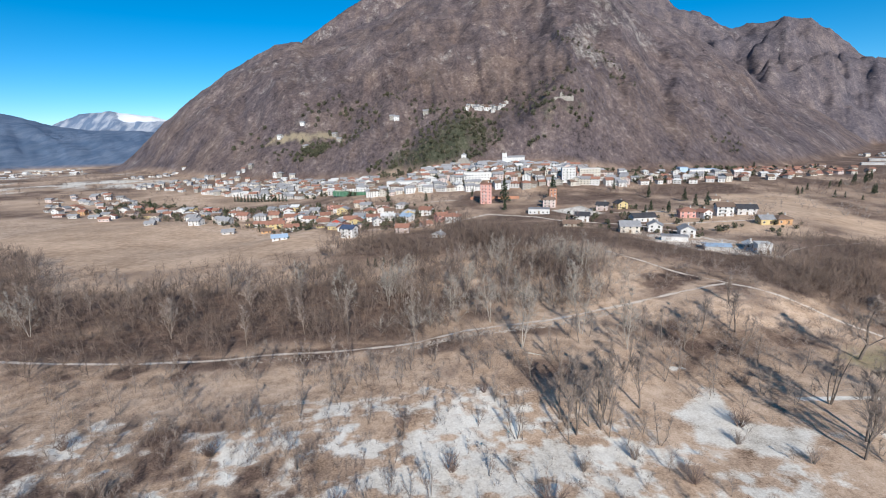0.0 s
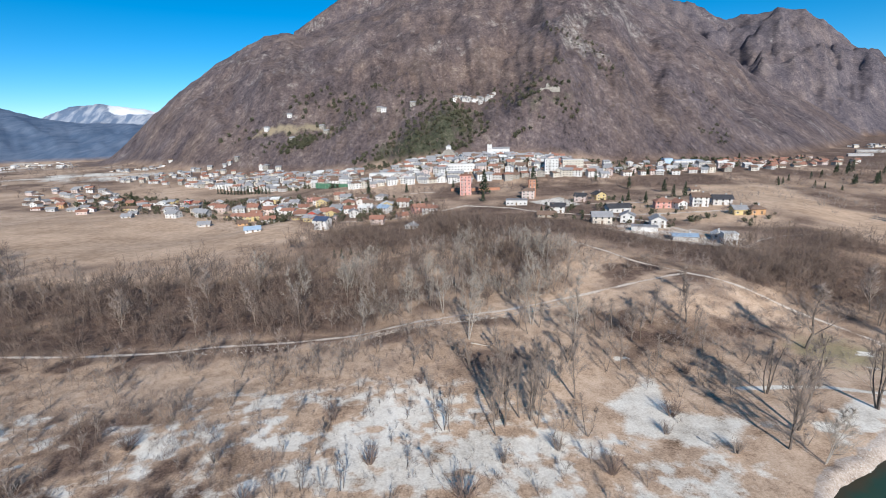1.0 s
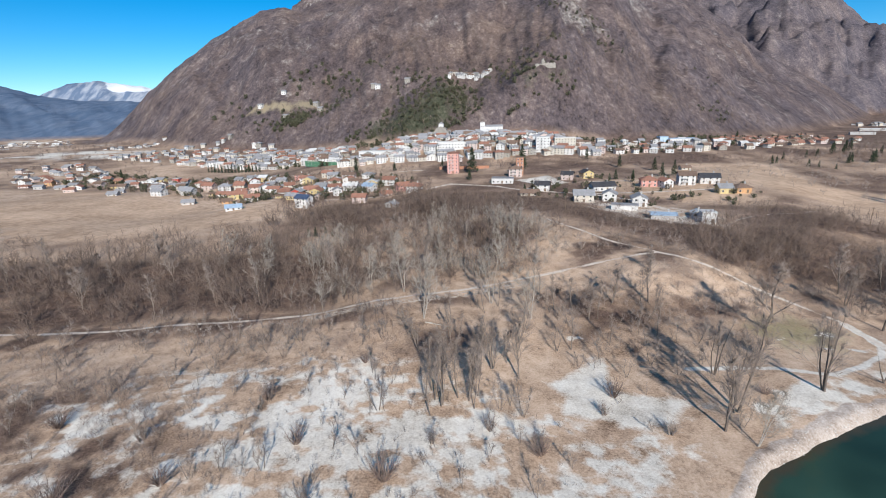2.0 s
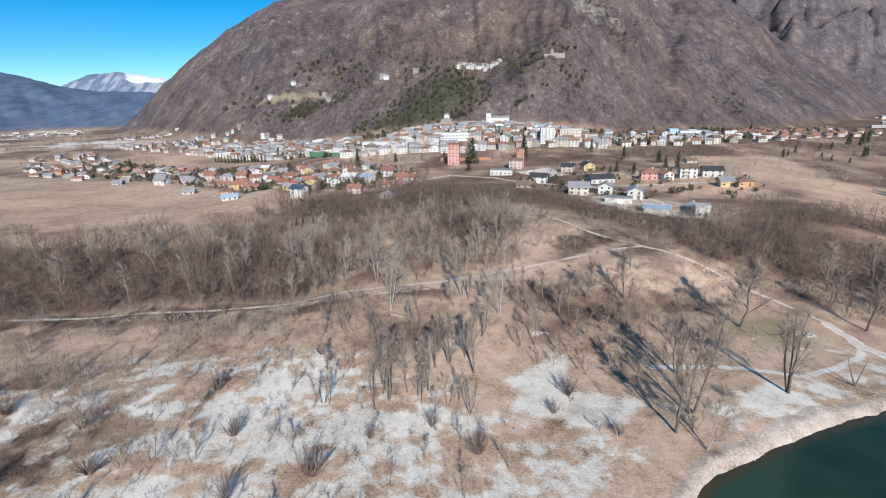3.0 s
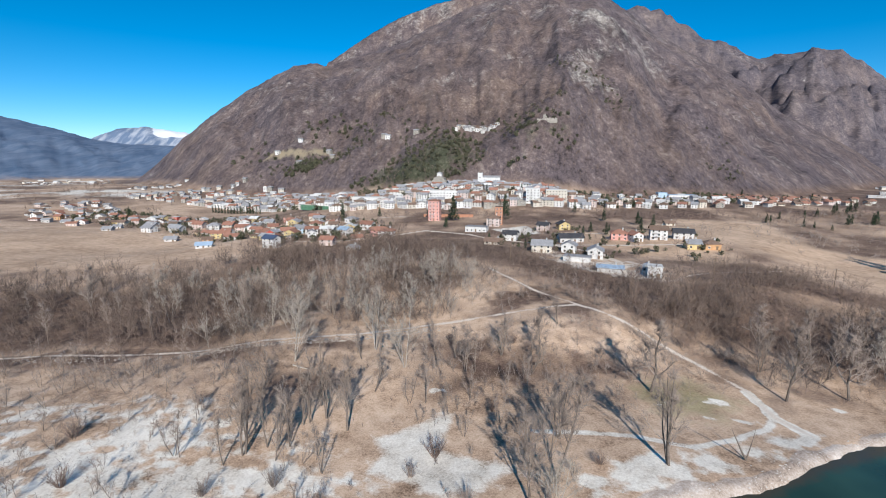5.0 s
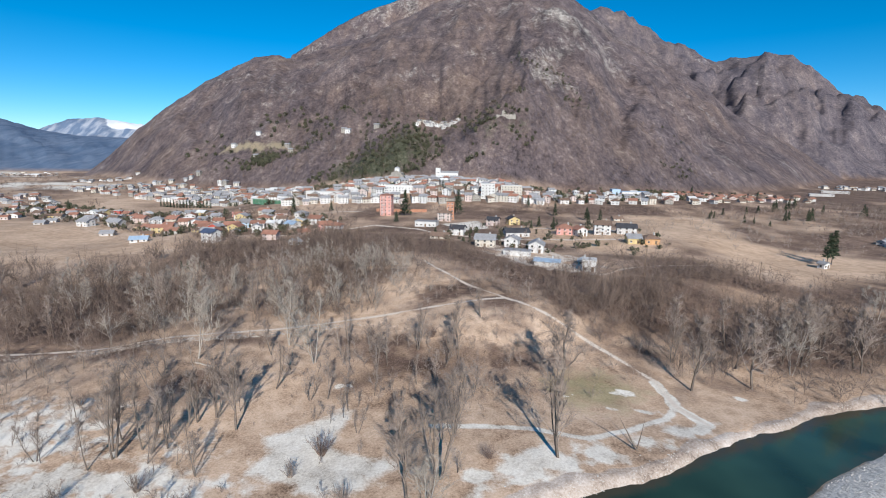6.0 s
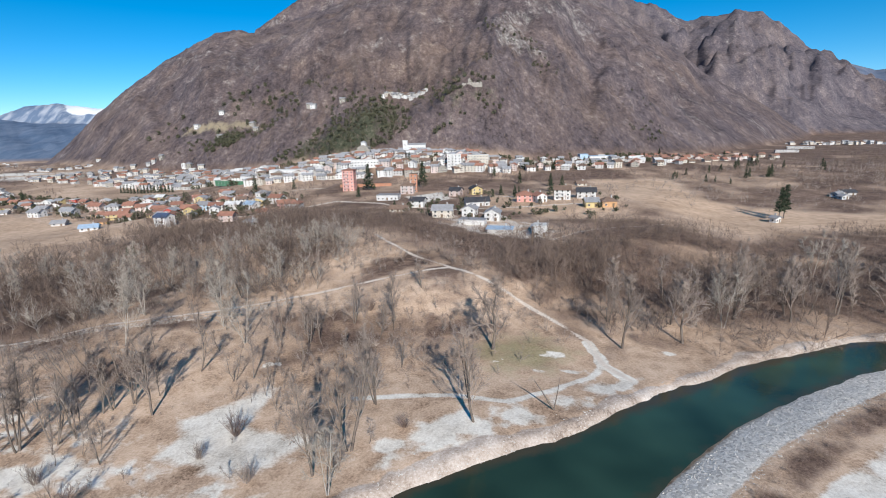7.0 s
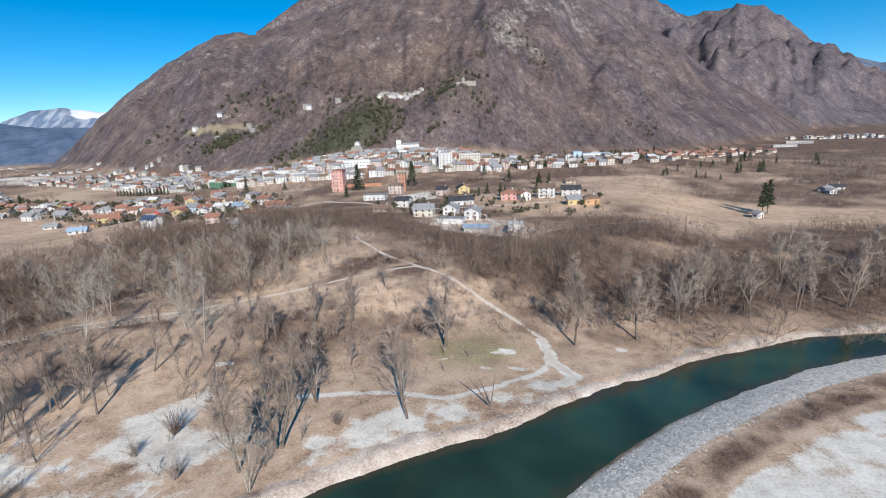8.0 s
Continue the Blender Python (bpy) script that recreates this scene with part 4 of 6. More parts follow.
for k in range(4):
    town_row(390, 522 + 30 * k, 620, 668 + 32 * k, 18, 9, ["white", "cream", "pale_pink", "cream"], ["terracotta", "terracotta", "brown"], "eastern houses", (1, 2, 2), joined_as=east_town)
for k in range(6):
    town_row(-500 + 14 * k, 800 + 24 * k, -345 + 8 * k, 735 + 30 * k, 19, 7, ["white", "cream", "grey", "stone"], ["slate", "slate", "terracotta"], "western houses", (2, 2, 3), joined_as=west_town)
for k in range(4):
    town_row(-612 + 16 * k, 985 + 26 * k, -560 + 14 * k, 958 + 30 * k, 12, 7, ["white", "grey"], ["slate", "brown"], "western houses", (1, 2), joined_as=west_town)
joined_houses("eastern_quarter", "pale low houses with terracotta roofs towards the side valley", east_town)
joined_houses("western_quarter", "pale houses with slate roofs along the foot of the mountain", west_town)
# larger blocks at the edge of the town
house(146, 512, -6, 14, 10, 5, "flat", "white", "pale", "town blocks", "apartment_block", "white five-storey apartment block with rows of balconies", detail=1, balcony=True)
house(172, 524, -5, 22, 11, 4, "flat", "cream", "pale", "town blocks", "apartment_block", "wide cream apartment block with long balconies", detail=1, balcony=True)
house(333, 592, -6, 32, 14, 2.4, "flat", "white", "metal_blue", "town blocks", "factory_hall", "white factory hall with a blue band along its roof", detail=1)
house(312, 598, -6, 10, 12, 3.2, "flat", "blue", "metal_blue", "town blocks", "factory_hall", "blue factory wing beside the white hall", detail=0)
house(55, 540, -4, 34, 12, 2.5, "flat", "white", "pale", "town blocks", "market_hall", "long white hall with a flat pale roof in the town", detail=1)
house(-30, 548, -6, 40, 13, 2.5, "flat", "white", "pale", "town blocks", "market_hall", "long white hall with a flat pale roof in the town", detail=1)
# church on the fan: nave, raised crossing and lantern
church = tagged(base_empty("church", 43, 640, ground_z(43, 640) + 1.0, -10, 0.75), "pale stone church with a stepped front and small bell lantern", "church", "landmarks")
g = Geo()
g.prism([(-14, -8), (14, -8), (14, 9), (9, 11), (9, 14), (0, 18), (-9, 14), (-9, 11), (-14, 9)], -9, 9)
part("nave", g.mesh("nave", WALLS["stone"]), church)
g = Geo()
g.box(-4, -4, 14, 4, 4, 22)
part("lantern", g.mesh("lantern", WALLS["white"]), church)
g = Geo()
g.face([(-4.6, -4.6, 22), (4.6, -4.6, 22), (0, 0, 25)]), g.face([(4.6, -4.6, 22), (4.6, 4.6, 22), (0, 0, 25)])
g.face([(4.6, 4.6, 22), (-4.6, 4.6, 22), (0, 0, 25)]), g.face([(-4.6, 4.6, 22), (-4.6, -4.6, 22), (0, 0, 25)]), g.face([(-4.6, 4.6, 22), (4.6, 4.6, 22), (4.6, -4.6, 22), (-4.6, -4.6, 22)])
part("lantern_roof", g.mesh("lantern_roof", ROOFS["slate"]), church)
for wx_ in (-10, -4, 4, 10):
    part("window", WINDOW_TALL, church, m=pose(wx_, -9, 4))
part("door", DOOR, church, m=pose(0, -9, 0.3))
# castle above the roofs: square keep, hall and wall
castle = tagged(base_empty("castle", 106, 632, ground_z(106, 632) + 2.0, -6, 0.75), "whitewashed castle with a square keep and a long hall", "castle", "landmarks")
g = Geo()
g.box(-18, -5, -4, -10, 5, 19)
for k in range(4):
    g.box(-18 + k * 2.2, -5, 19, -16.8 + k * 2.2, -4.2, 20.2)
    g.box(-18 + k * 2.2, 4.2, 19, -16.8 + k * 2.2, 5, 20.2)
part("keep", g.mesh("keep", WALLS["white"]), castle)
g = Geo()
g.box(-10, -4.5, -4, 20, 5, 12.5)
part("hall", g.mesh("hall", WALLS["white"]), castle)
g = Geo()
g.prism([(-5.2, 12.5), (5.7, 12.5), (0.2, 15.5)], -20.5, 9.6)
g.v = [(-y, x, z) for x, y, z in g.v]
part("roof", g.mesh("roof", ROOFS["slate"]), castle)
g = Geo()
g.box(20, -4, -5, 52, -2.8, 5)
part("curtain_wall", g.mesh("curtain_wall", WALLS["stone"]), castle)
for k in range(7):
    part("window", WINDOW, castle, m=pose(-7 + k * 3.8, -4.5, 7.5))
for k in range(2):
    part("window", WINDOW, castle, m=pose(-15.4 + k * 2.6, -5, 12))
# ruin on the spur
ruin = tagged(base_empty("ruin", 188, 712, ground_z(188, 712) - 1, -4, 0.62), "ruined stone tower with broken walls on a rocky spur", "ruin", "landmarks")
g = Geo()
for sx_, sy_, ww, hh in ((-4, -3, 2.4, 12), (-1.6, -3, 2.4, 14), (0.8, -3, 2.6, 10), (-4, -0.6, 1.2, 11), (2.4, -0.6, 1.2, 8), (-4, 2.0, 7.4, 7)):
    g.box(sx_, sy_, -3, sx_ + ww, sy_ + 2.2, hh)
part("tower", g.mesh("tower", WALLS["stone"]), ruin)
g = Geo()
for k, hh in enumerate((5, 4, 6, 3.5, 5, 4.5, 3, 6, 4)):
    g.box(4 + k * 2.6, -3 + 0.5 * math.sin(k), -6, 6.6 + k * 2.6, -1.6 + 0.5 * math.sin(k), hh)
    g.box(-18 + k * 1.6, -4 + 0.3 * k, -6, -16.4 + k * 1.6, -2.8 + 0.3 * k, hh * 0.7)
part("curtain_wall", g.mesh("curtain_wall", WALLS["stone"]), ruin)
# hamlet on the slope
for k, (ox, oy) in enumerate([(-34, 6), (-22, -4), (-12, 8), (-6, -2), (4, 4), (10, -8), (18, 2), (26, -6), (36, -4), (46, -10), (54, -2), (30, 8), (-48, -2), (0, 16), (-28, 14), (-17, 2), (8, 12), (14, 10), (22, 14), (40, 6), (48, 4), (60, -8), (66, 2), (33, 0), (-3, 8), (-40, 10)]):
    house(90 + ox * 0.62, 864 + oy + rng.uniform(-15, 15), rng.uniform(-20, 20), round(rng.uniform(6, 9)), 7, 2, rng.choice(("along", "side")), rng.choice(("white", "cream", "grey", "grey")), rng.choice(("slate", "brown")), "hamlet houses", detail=1, storey=2.2)
for k, (ox, oy) in enumerate([(-8, 865), (-60, 880), (-68, 890), (-230, 905), (-180, 930), (-170, 915), (-300, 985), (-260, 1010)]):
    house(ox, oy, rng.uniform(-20, 20), 9, 8, 2, "along", rng.choice(("white", "stone")), "slate", "hillside houses", detail=1)
# far village and halls where the side valley opens
for k in range(46):
    t = rng.random()
    house(930 + 110 * t + rng.uniform(-25, 25), 960 + 110 * rng.random() - 60 * t, rng.uniform(-30, 30), round(rng.uniform(6, 10)), 7, rng.choice((1, 2)), "along", rng.choice(("white", "cream", "grey")), rng.choice(("slate", "brown")), "far village houses", detail=0, joined_as=far_houses)
house(715, 775, -30, 32, 12, 1.2, "flat", "grey", "pale", "far halls", "factory_hall", "long grey factory hall with a pale flat roof", detail=0)
house(800, 850, -32, 40, 14, 1.4, "flat", "grey", "pale", "far halls", "factory_hall", "long grey factory hall with a pale flat roof", detail=0)
joined_houses("far_village", "pale far village where a side valley opens", far_houses)
lower = []
for k in range(130):
    vx, vy = rng.uniform(-1950, -950), rng.uniform(1300, 2450)
    if float(terrain(np.array([vx]), np.array([vy]))[1][0]) > 1.0:
        continue
    house(vx, vy, rng.uniform(-30, 30), round(rng.uniform(8, 26)), round(rng.uniform(8, 16)), rng.choice((1, 2)), rng.choice(("flat", "along")), rng.choice(("white", "cream", "grey")), rng.choice(("pale", "slate", "brown")), "lower valley buildings", detail=0, joined_as=lower)
joined_houses("lower_valley_buildings", "pale buildings and halls far down the valley", lower)

# ---- trees ----
MAT_BARK = mottled("grey_bark", (0.085, 0.068, 0.058), (0.23, 0.19, 0.16), 3.0, 0.9, 0.1, 0.35)
MAT_BARK_PALE = mottled("pale_bark", (0.24, 0.21, 0.185), (0.46, 0.42, 0.37), 3.0, 0.9, 0.1, 0.2)
MAT_TWIG = mottled("twigs", (0.19, 0.15, 0.13), (0.38, 0.315, 0.27), 1.2, 0.9, 0.1, 0.35)
MAT_TWIG_PALE = mottled("pale_twigs", (0.25, 0.215, 0.185), (0.43, 0.385, 0.335), 1.2, 0.9, 0.1, 0.2)
MAT_TWIG_RED = mottled("red_twigs", (0.15, 0.105, 0.088), (0.31, 0.23, 0.19), 1.2, 0.9, 0.1, 0.3)
MAT_WOODS = mottled("woodland_twigs", (0.070, 0.048, 0.039), (0.265, 0.20, 0.165), 0.25, 0.9, 0.15)
MAT_NEEDLE = mottled("needles", (0.018, 0.030, 0.018), (0.055, 0.075, 0.04), 1.5, 0.8, 0.2, 0.3)
MAT_EVERGREEN = mottled("evergreen_leaves", (0.034, 0.038, 0.024), (0.115, 0.112, 0.07), 0.4, 0.85, 0.2)
MAT_LOG = mottled("dead_wood", (0.30, 0.26, 0.22), (0.50, 0.46, 0.41), 3.0, 0.9)


def tubes(segs, sides):
    """Vertices and quads of tapered tubes; a segment is p0, p1, r0, r1."""
    p0, p1 = np.array([s[0] for s in segs]), np.array([s[1] for s in segs])
    r0, r1 = np.array([s[2] for s in segs]), np.array([s[3] for s in segs])
    d = p1 - p0
    d /= np.maximum(np.linalg.norm(d, axis=1, keepdims=True), 1e-6)
    ref = np.where(np.abs(d[:, 2:3]) < 0.9, [[0, 0, 1.0]], [[1.0, 0, 0]])
    u = np.cross(d, ref)
    u /= np.maximum(np.linalg.norm(u, axis=1, keepdims=True), 1e-6)
    w = np.cross(d, u)
    a = np.arange(sides) * 2 * np.pi / sides
    ring = u[:, None, :] * np.cos(a)[None, :, None] + w[:, None, :] * np.sin(a)[None, :, None]
    v = np.concatenate([p0[:, None, :] + ring * r0[:, None, None], p1[:, None, :] + ring * r1[:, None, None]], axis=1)
    n = len(segs)
    base = (np.arange(n) * 2 * sides)[:, None]
    k = np.arange(sides)
    q = np.stack([k, (k + 1) % sides, sides + (k + 1) % sides, sides + k], -1)
    return v.reshape(-1, 3), (base[:, :, None] + q[None]).reshape(-1, 4)


def cones(segs):
    """Thin pointed twigs: three-sided pyramids."""
    v, q = tubes(segs, 3)
    v = v.reshape(-1, 6, 3)
    v = np.concatenate([v[:, :3], v[:, 3:].mean(axis=1, keepdims=True)], axis=1)
    f = np.array([(0, 1, 3), (1, 2, 3), (2, 0, 3)])[None] + (np.arange(len(v)) * 4)[:, None, None]
    return v.reshape(-1, 3), f.reshape(-1, 3)


def chain_tubes(chains, sides):
    """Tubes along bent chains of segments, without gaps at the bends."""
    vs, fs, n = [], [], 0
    a = np.arange(sides) * 2 * np.pi / sides
    k = np.arange(sides)
    for ch in chains:
        pts = [ch[0][0]] + [s[1] for s in ch]
        rad = [ch[0][2]] + [s[3] for s in ch]
        for i, (q, r) in enumerate(zip(pts, rad)):
            d = pts[min(i + 1, len(pts) - 1)] - pts[max(i - 1, 0)]
            d = d / max(np.linalg.norm(d), 1e-6)
            u = np.cross(d, (0.0, 1.0, 0.0) if abs(d[1]) < 0.9 else (1.0, 0.0, 0.0))
            u /= np.linalg.norm(u)
            w = np.cross(d, u)
            vs.append(q + r * (u[None] * np.cos(a)[:, None] + w[None] * np.sin(a)[:, None]))
            if i:
                fs.append(n + (i - 1) * sides + np.stack([k, (k + 1) % sides, sides + (k + 1) % sides, sides + k], -1))
        n += len(pts) * sides
    return np.concatenate(vs), np.concatenate(fs)


def joined(name, pieces, mat):
    vs, fs, n = [], [], 0
    for v, f in pieces:
        if f.shape[1] == 4:
            f = np.concatenate([f[:, [0, 1, 2]], f[:, [0, 2, 3]]])
        vs.append(v), fs.append(f + n)
        n += len(v)
    return sheet(name, np.concatenate(vs), np.concatenate(fs), mat)


def limb(rng, p, d, length, r, n, bend=0.18, lift=0.12):
    """A bent branch of n segments from p towards d."""
    out, p, d = [], np.array(p, float), np.array(d, float)
    for k in range(n):
        d = d + rng.normal(0, bend, 3) + np.array([0, 0, lift])
        d /= np.linalg.norm(d)
        q = p + d * length / n
        out.append((p, q, r * (1 - 0.85 * k / n), r * (1 - 0.85 * (k + 1) / n)))
        p = q
    return out


def along(chain, t):
    k = min(int(t * len(chain)), len(chain) - 1)
    f = t * len(chain) - k
    a, b, r0, r1 = chain[k]
    d = b - a
    return a + d * f, d / np.linalg.norm(d), r0 + (r1 - r0) * f


def sway(rng, d, angle):
    """d turned by about angle degrees to any side."""
    side = rng.normal(0, 1, 3)
    side -= d * side.dot(d)
    side /= np.linalg.norm(side)
    a = math.radians(angle)
    return d * math.cos(a) + side * math.sin(a)


def bare_tree(seed, height, trunk_r, stems=1, spread=32, limbs=13, branches=5, twigs=5, start=0.25, bend=0.16, lean=0.05, lift=0.14, reach=0.42, twig_r=0.027):
    """Wood and twigs of a leafless tree: tapered stems, limbs, branches and fine twigs."""
    rng = np.random.RandomState(seed)
    wood, boughs, small, fine = [], [], [], []
    for s in range(stems):
        a = rng.uniform(0, 6.28)
        tilt = lean + (0.16 if stems > 1 else 0.0)
        d = np.array([math.cos(a) * tilt, math.sin(a) * tilt, 1.0])
        hs = height * (1.0 if s == 0 else rng.uniform(0.75, 0.98))
        stem = limb(rng, (0.25 * math.cos(a) * (stems > 1), 0.25 * math.sin(a) * (stems > 1), -0.4), d, hs + 0.4, trunk_r * (1.0 if s == 0 else 0.8), 7, bend * 0.45, 0.1)
        wood.append(stem)
        for k in range(limbs // stems):
            f = start + (0.97 - start) * (k + rng.rand()) / max(1, limbs // stems)
            p, dd, r = along(stem, f)
            ln = height * reach * (1.15 - f) * rng.uniform(0.7, 1.25)
            ch = limb(rng, p, sway(rng, dd, spread * rng.uniform(0.7, 1.35)), ln, max(0.035, r * 0.6), 4, bend, lift)
            boughs.append(ch)
            for b in range(branches):
                p2, d2, r2 = along(ch, rng.uniform(0.25, 1.0))
                bl = ln * rng.uniform(0.25, 0.5)
                c2 = limb(rng, p2, sway(rng, d2, rng.uniform(20, 50)), bl, max(0.022, r2 * 0.6), 2, bend, lift * 0.7)
                small += c2
                for t in range(twigs):
                    p3, d3, r3 = along(c2, rng.uniform(0.2, 1.0))
                    d4 = sway(rng, d3, rng.uniform(12, 48)) + np.array([0, 0, 0.15])
                    fine.append((p3, p3 + d4 * rng.uniform(0.6, 1.7) * (0.5 + height / 24), twig_r, twig_r * 0.3))
    return wood, boughs, small, fine


def tree_meshes(bark, twig_mat, **kw):
    wood, boughs, small, fine = bare_tree(**kw)
    return joined("trunk", [chain_tubes(wood, 6)], bark), joined("crown", [chain_tubes(boughs, 4), tubes(small, 3), cones(fine)], twig_mat)


def shrub_mesh(seed, height, stems, mat, spread=0.6):
    rng = np.random.RandomState(seed)
    segs = []
    for k in range(stems):
        a, t = rng.uniform(0, 6.28), rng.uniform(0.05, spread)
        ch = limb(rng, (0.2 * math.cos(a), 0.2 * math.sin(a), -0.1), (math.cos(a) * t, math.sin(a) * t, 1), height * rng.uniform(0.6, 1.05), 0.04, 3, 0.12, 0.06)
        segs += ch
        for b in range(5):
            p, d, r = along(ch, rng.uniform(0.3, 1.0))
            segs.append((p, p + sway(rng, d, rng.uniform(15, 45)) * height * rng.uniform(0.15, 0.35), 0.02, 0.006))
    return joined("crown", [tubes(segs, 3)], mat)


KINDS = {
    "fan": [tree_meshes(MAT_BARK, MAT_TWIG, seed=3, height=16, trunk_r=0.24, stems=3, spread=24, limbs=20, branches=6, twigs=13, start=0.15),
            tree_meshes(MAT_BARK, MAT_TWIG, seed=4, height=16, trunk_r=0.23, stems=2, spread=26, limbs=18, branches=6, twigs=13, start=0.16),
            tree_meshes(MAT_BARK, MAT_TWIG, seed=5, height=16, trunk_r=0.26, stems=1, spread=30, limbs=18, branches=6, twigs=13, start=0.18)],
    "oak": [tree_meshes(MAT_BARK, MAT_TWIG, seed=8, height=15, trunk_r=0.36, stems=1, spread=58, limbs=14, branches=8, twigs=16, start=0.2, bend=0.32, lift=0.16, reach=0.55)],
    "birch": [tree_meshes(MAT_BARK_PALE, MAT_TWIG_PALE, seed=12, height=17, trunk_r=0.17, stems=2, spread=34, limbs=20, branches=6, twigs=11, start=0.18, reach=0.46),
              tree_meshes(MAT_BARK_PALE, MAT_TWIG_PALE, seed=13, height=17, trunk_r=0.15, stems=3, spread=28, limbs=21, branches=6, twigs=11, start=0.15, reach=0.42)],
    "slim": [tree_meshes(MAT_BARK, MAT_TWIG, seed=20 + k, height=13, trunk_r=0.16, stems=1 + k % 2, spread=24, limbs=14, branches=5, twigs=6, start=0.2, lean=0.12, reach=0.34) for k in range(4)],
    "sapling": [tree_meshes(MAT_BARK, MAT_TWIG, seed=30 + k, height=6, trunk_r=0.075, stems=1 + k % 2, spread=32, limbs=10, branches=4, twigs=5, start=0.12, lean=0.18, reach=0.42, twig_r=0.02) for k in range(4)],
}
TREE_LABEL = {"fan": "tall bare grey tree with several upright stems in dry grass", "oak": "old bare tree with a wide crooked crown on the meadow",
              "birch": "pale-barked bare tree with fine light twigs", "slim": "slim bare tree with a narrow twiggy crown", "sapling": "small leaning bare sapling on sandy ground"}


def plant(kind, variant, x, y, height, rz=0.0, tilt=(0.0, 0.0), group=""):
    trunk, crown = KINDS[kind][variant % len(KINDS[kind])]
    s = height / {"fan": 16, "oak": 15, "birch": 17, "slim": 13, "sapling": 6}[kind]
    e = new("tree" if kind != "sapling" else "sapling")
    e.matrix_basis = Matrix.LocRotScale((x, y, ground_z(x, y)), Euler((radians(tilt[0]), radians(tilt[1]), radians(rz))), (s, s, s))
    tagged(e, TREE_LABEL[kind], "tree", group)
    part("trunk", trunk, e)
    part("crown", crown, e)
    return e


# trees that stand alone: kind, variant, x, y, height, turn
LONE = [("fan", 0, 110.5, 84.5, 18, 40), ("fan", 1, 89, 79, 20, 10), ("oak", 0, 119, 115.5, 18, 120), ("birch", 1, 48, 136, 18, 30), ("birch", 0, 21, 148, 15.5, 70),
        ("fan", 2, 151, 115, 19, 200), ("oak", 0, 168.5, 118.5, 16, 290), ("birch", 0, 27.5, 126, 18, 0), ("birch", 1, 58, 124, 17, 140), ("fan", 1, 32, 85.5, 16.5, 80),
        ("slim", 0, 35.5, 88, 14, 10), ("slim", 1, 37.5, 86.5, 14, 60), ("slim", 2, 30.5, 87.5, 14, 160), ("slim", 3, 39.5, 89, 13, 100), ("fan", 2, 49.5, 95, 15, 20),
        ("fan", 0, 92.5, 93, 13.5, 90), ("fan", 2, 84, 74, 16, 150), ("birch", 0, 87, 69.5, 12, 250), ("fan", 0, 44, 99, 12, 300), ("slim", 1, 52, 111, 12, 10),
        ("fan", 1, 74, 123, 11, 60), ("fan", 0, 84, 133, 13, 180), ("fan", 2, 95, 133, 13, 30), ("slim", 0, 30, 91, 13, 30), ("fan", 1, 41, 97.5, 12, 270),
        ("fan", 1, 221, 131, 20, 20), ("fan", 0, 235, 130, 20, 130), ("fan", 2, 205, 128, 18, 80), ("fan", 0, 190, 131, 18, 220), ("slim", 2, 178, 128, 14, 0),
        ("fan", 2, 160, 141, 15, 50), ("birch", 1, 184, 126, 15, 10), ("fan", 1, 154, 131, 13, 10), ("fan", 1, 262, 130, 16, 250), ("slim", 3, 214, 133, 15, 90),
        ("fan", 0, 103, 150, 9, 30), ("slim", 2, 66, 130, 11, 0), ("birch", 0, 8, 160, 14, 20), ("birch", 1, 36, 168, 14, 70), ("birch", 0, -16, 178, 14, 220),
        ("birch", 1, 64, 186, 14, 120), ("birch", 0, -40, 196, 13, 310), ("slim", 0, 89, 113, 9, 40), ("slim", 3, 61, 107, 9, 200), ("slim", 1, 97, 108, 8, 320)]
for kd, var, x, y, h, rz in LONE:
    plant(kd, var, x, y, h, rz, group="trees by the river")

prng = np.random.RandomState(5)


def scatter(count, poly, seed, gap=0.0):
    """Places inside a polygon, no two nearer than gap."""
    rng = np.random.RandomState(seed)
    px_, py_ = [p[0] for p in poly], [p[1] for p in poly]
    out = []
    for _ in range(60):
        x, y = rng.uniform(min(px_), max(px_), count * 3), rng.uniform(min(py_), max(py_), count * 3)
        keep = in_polygon(x, y, poly, 0.5) > 0.5
        for a, b in zip(x[keep], y[keep]):
            if gap and any((a - c) ** 2 + (b - d) ** 2 < gap * gap for c, d in out[-400:]):
                continue
            out.append((a, b))
            if len(out) >= count:
                return out
    return out


# slim trees and saplings of the riverside
for k, (x, y) in enumerate(scatter(34, [(10, 84), (40, 78), (75, 92), (100, 118), (100, 150), (60, 146), (20, 118)], 41, 4.0)):
    plant("slim", k, x, y, prng.uniform(6, 11), prng.uniform(0, 360), (prng.uniform(-6, 6), prng.uniform(-8, 8)), "slim trees of the riverside")
for k, (x, y) in enumerate(scatter(120, [(-120, 60), (-110, 108), (10, 104), (60, 76), (40, 45), (0, 45)], 42, 3.0)):
    plant("sapling", k, x, y, prng.uniform(3, 6.5), prng.uniform(0, 360), (prng.uniform(-10, 10), prng.uniform(-14, 10)), "saplings on the sand")
for k, (x, y) in enumerate(scatter(60, [(-110, 112), (-100, 134), (10, 134), (30, 118), (0, 104)], 43, 2.5)):
    plant("sapling", k, x, y, prng.uniform(3.5, 7.5), prng.uniform(0, 360), (prng.uniform(-8, 8), prng.uniform(-12, 10)), "saplings along the track")
for k, (x, y) in enumerate(scatter(30, [(60, 72), (85, 70), (105, 90), (130, 120), (100, 150), (60, 120)], 44, 3.0)):
    plant("sapling", k, x, y, prng.uniform(2.5, 5.0), prng.uniform(0, 360), (prng.uniform(-8, 8), prng.uniform(-10, 10)), "saplings on the meadow")
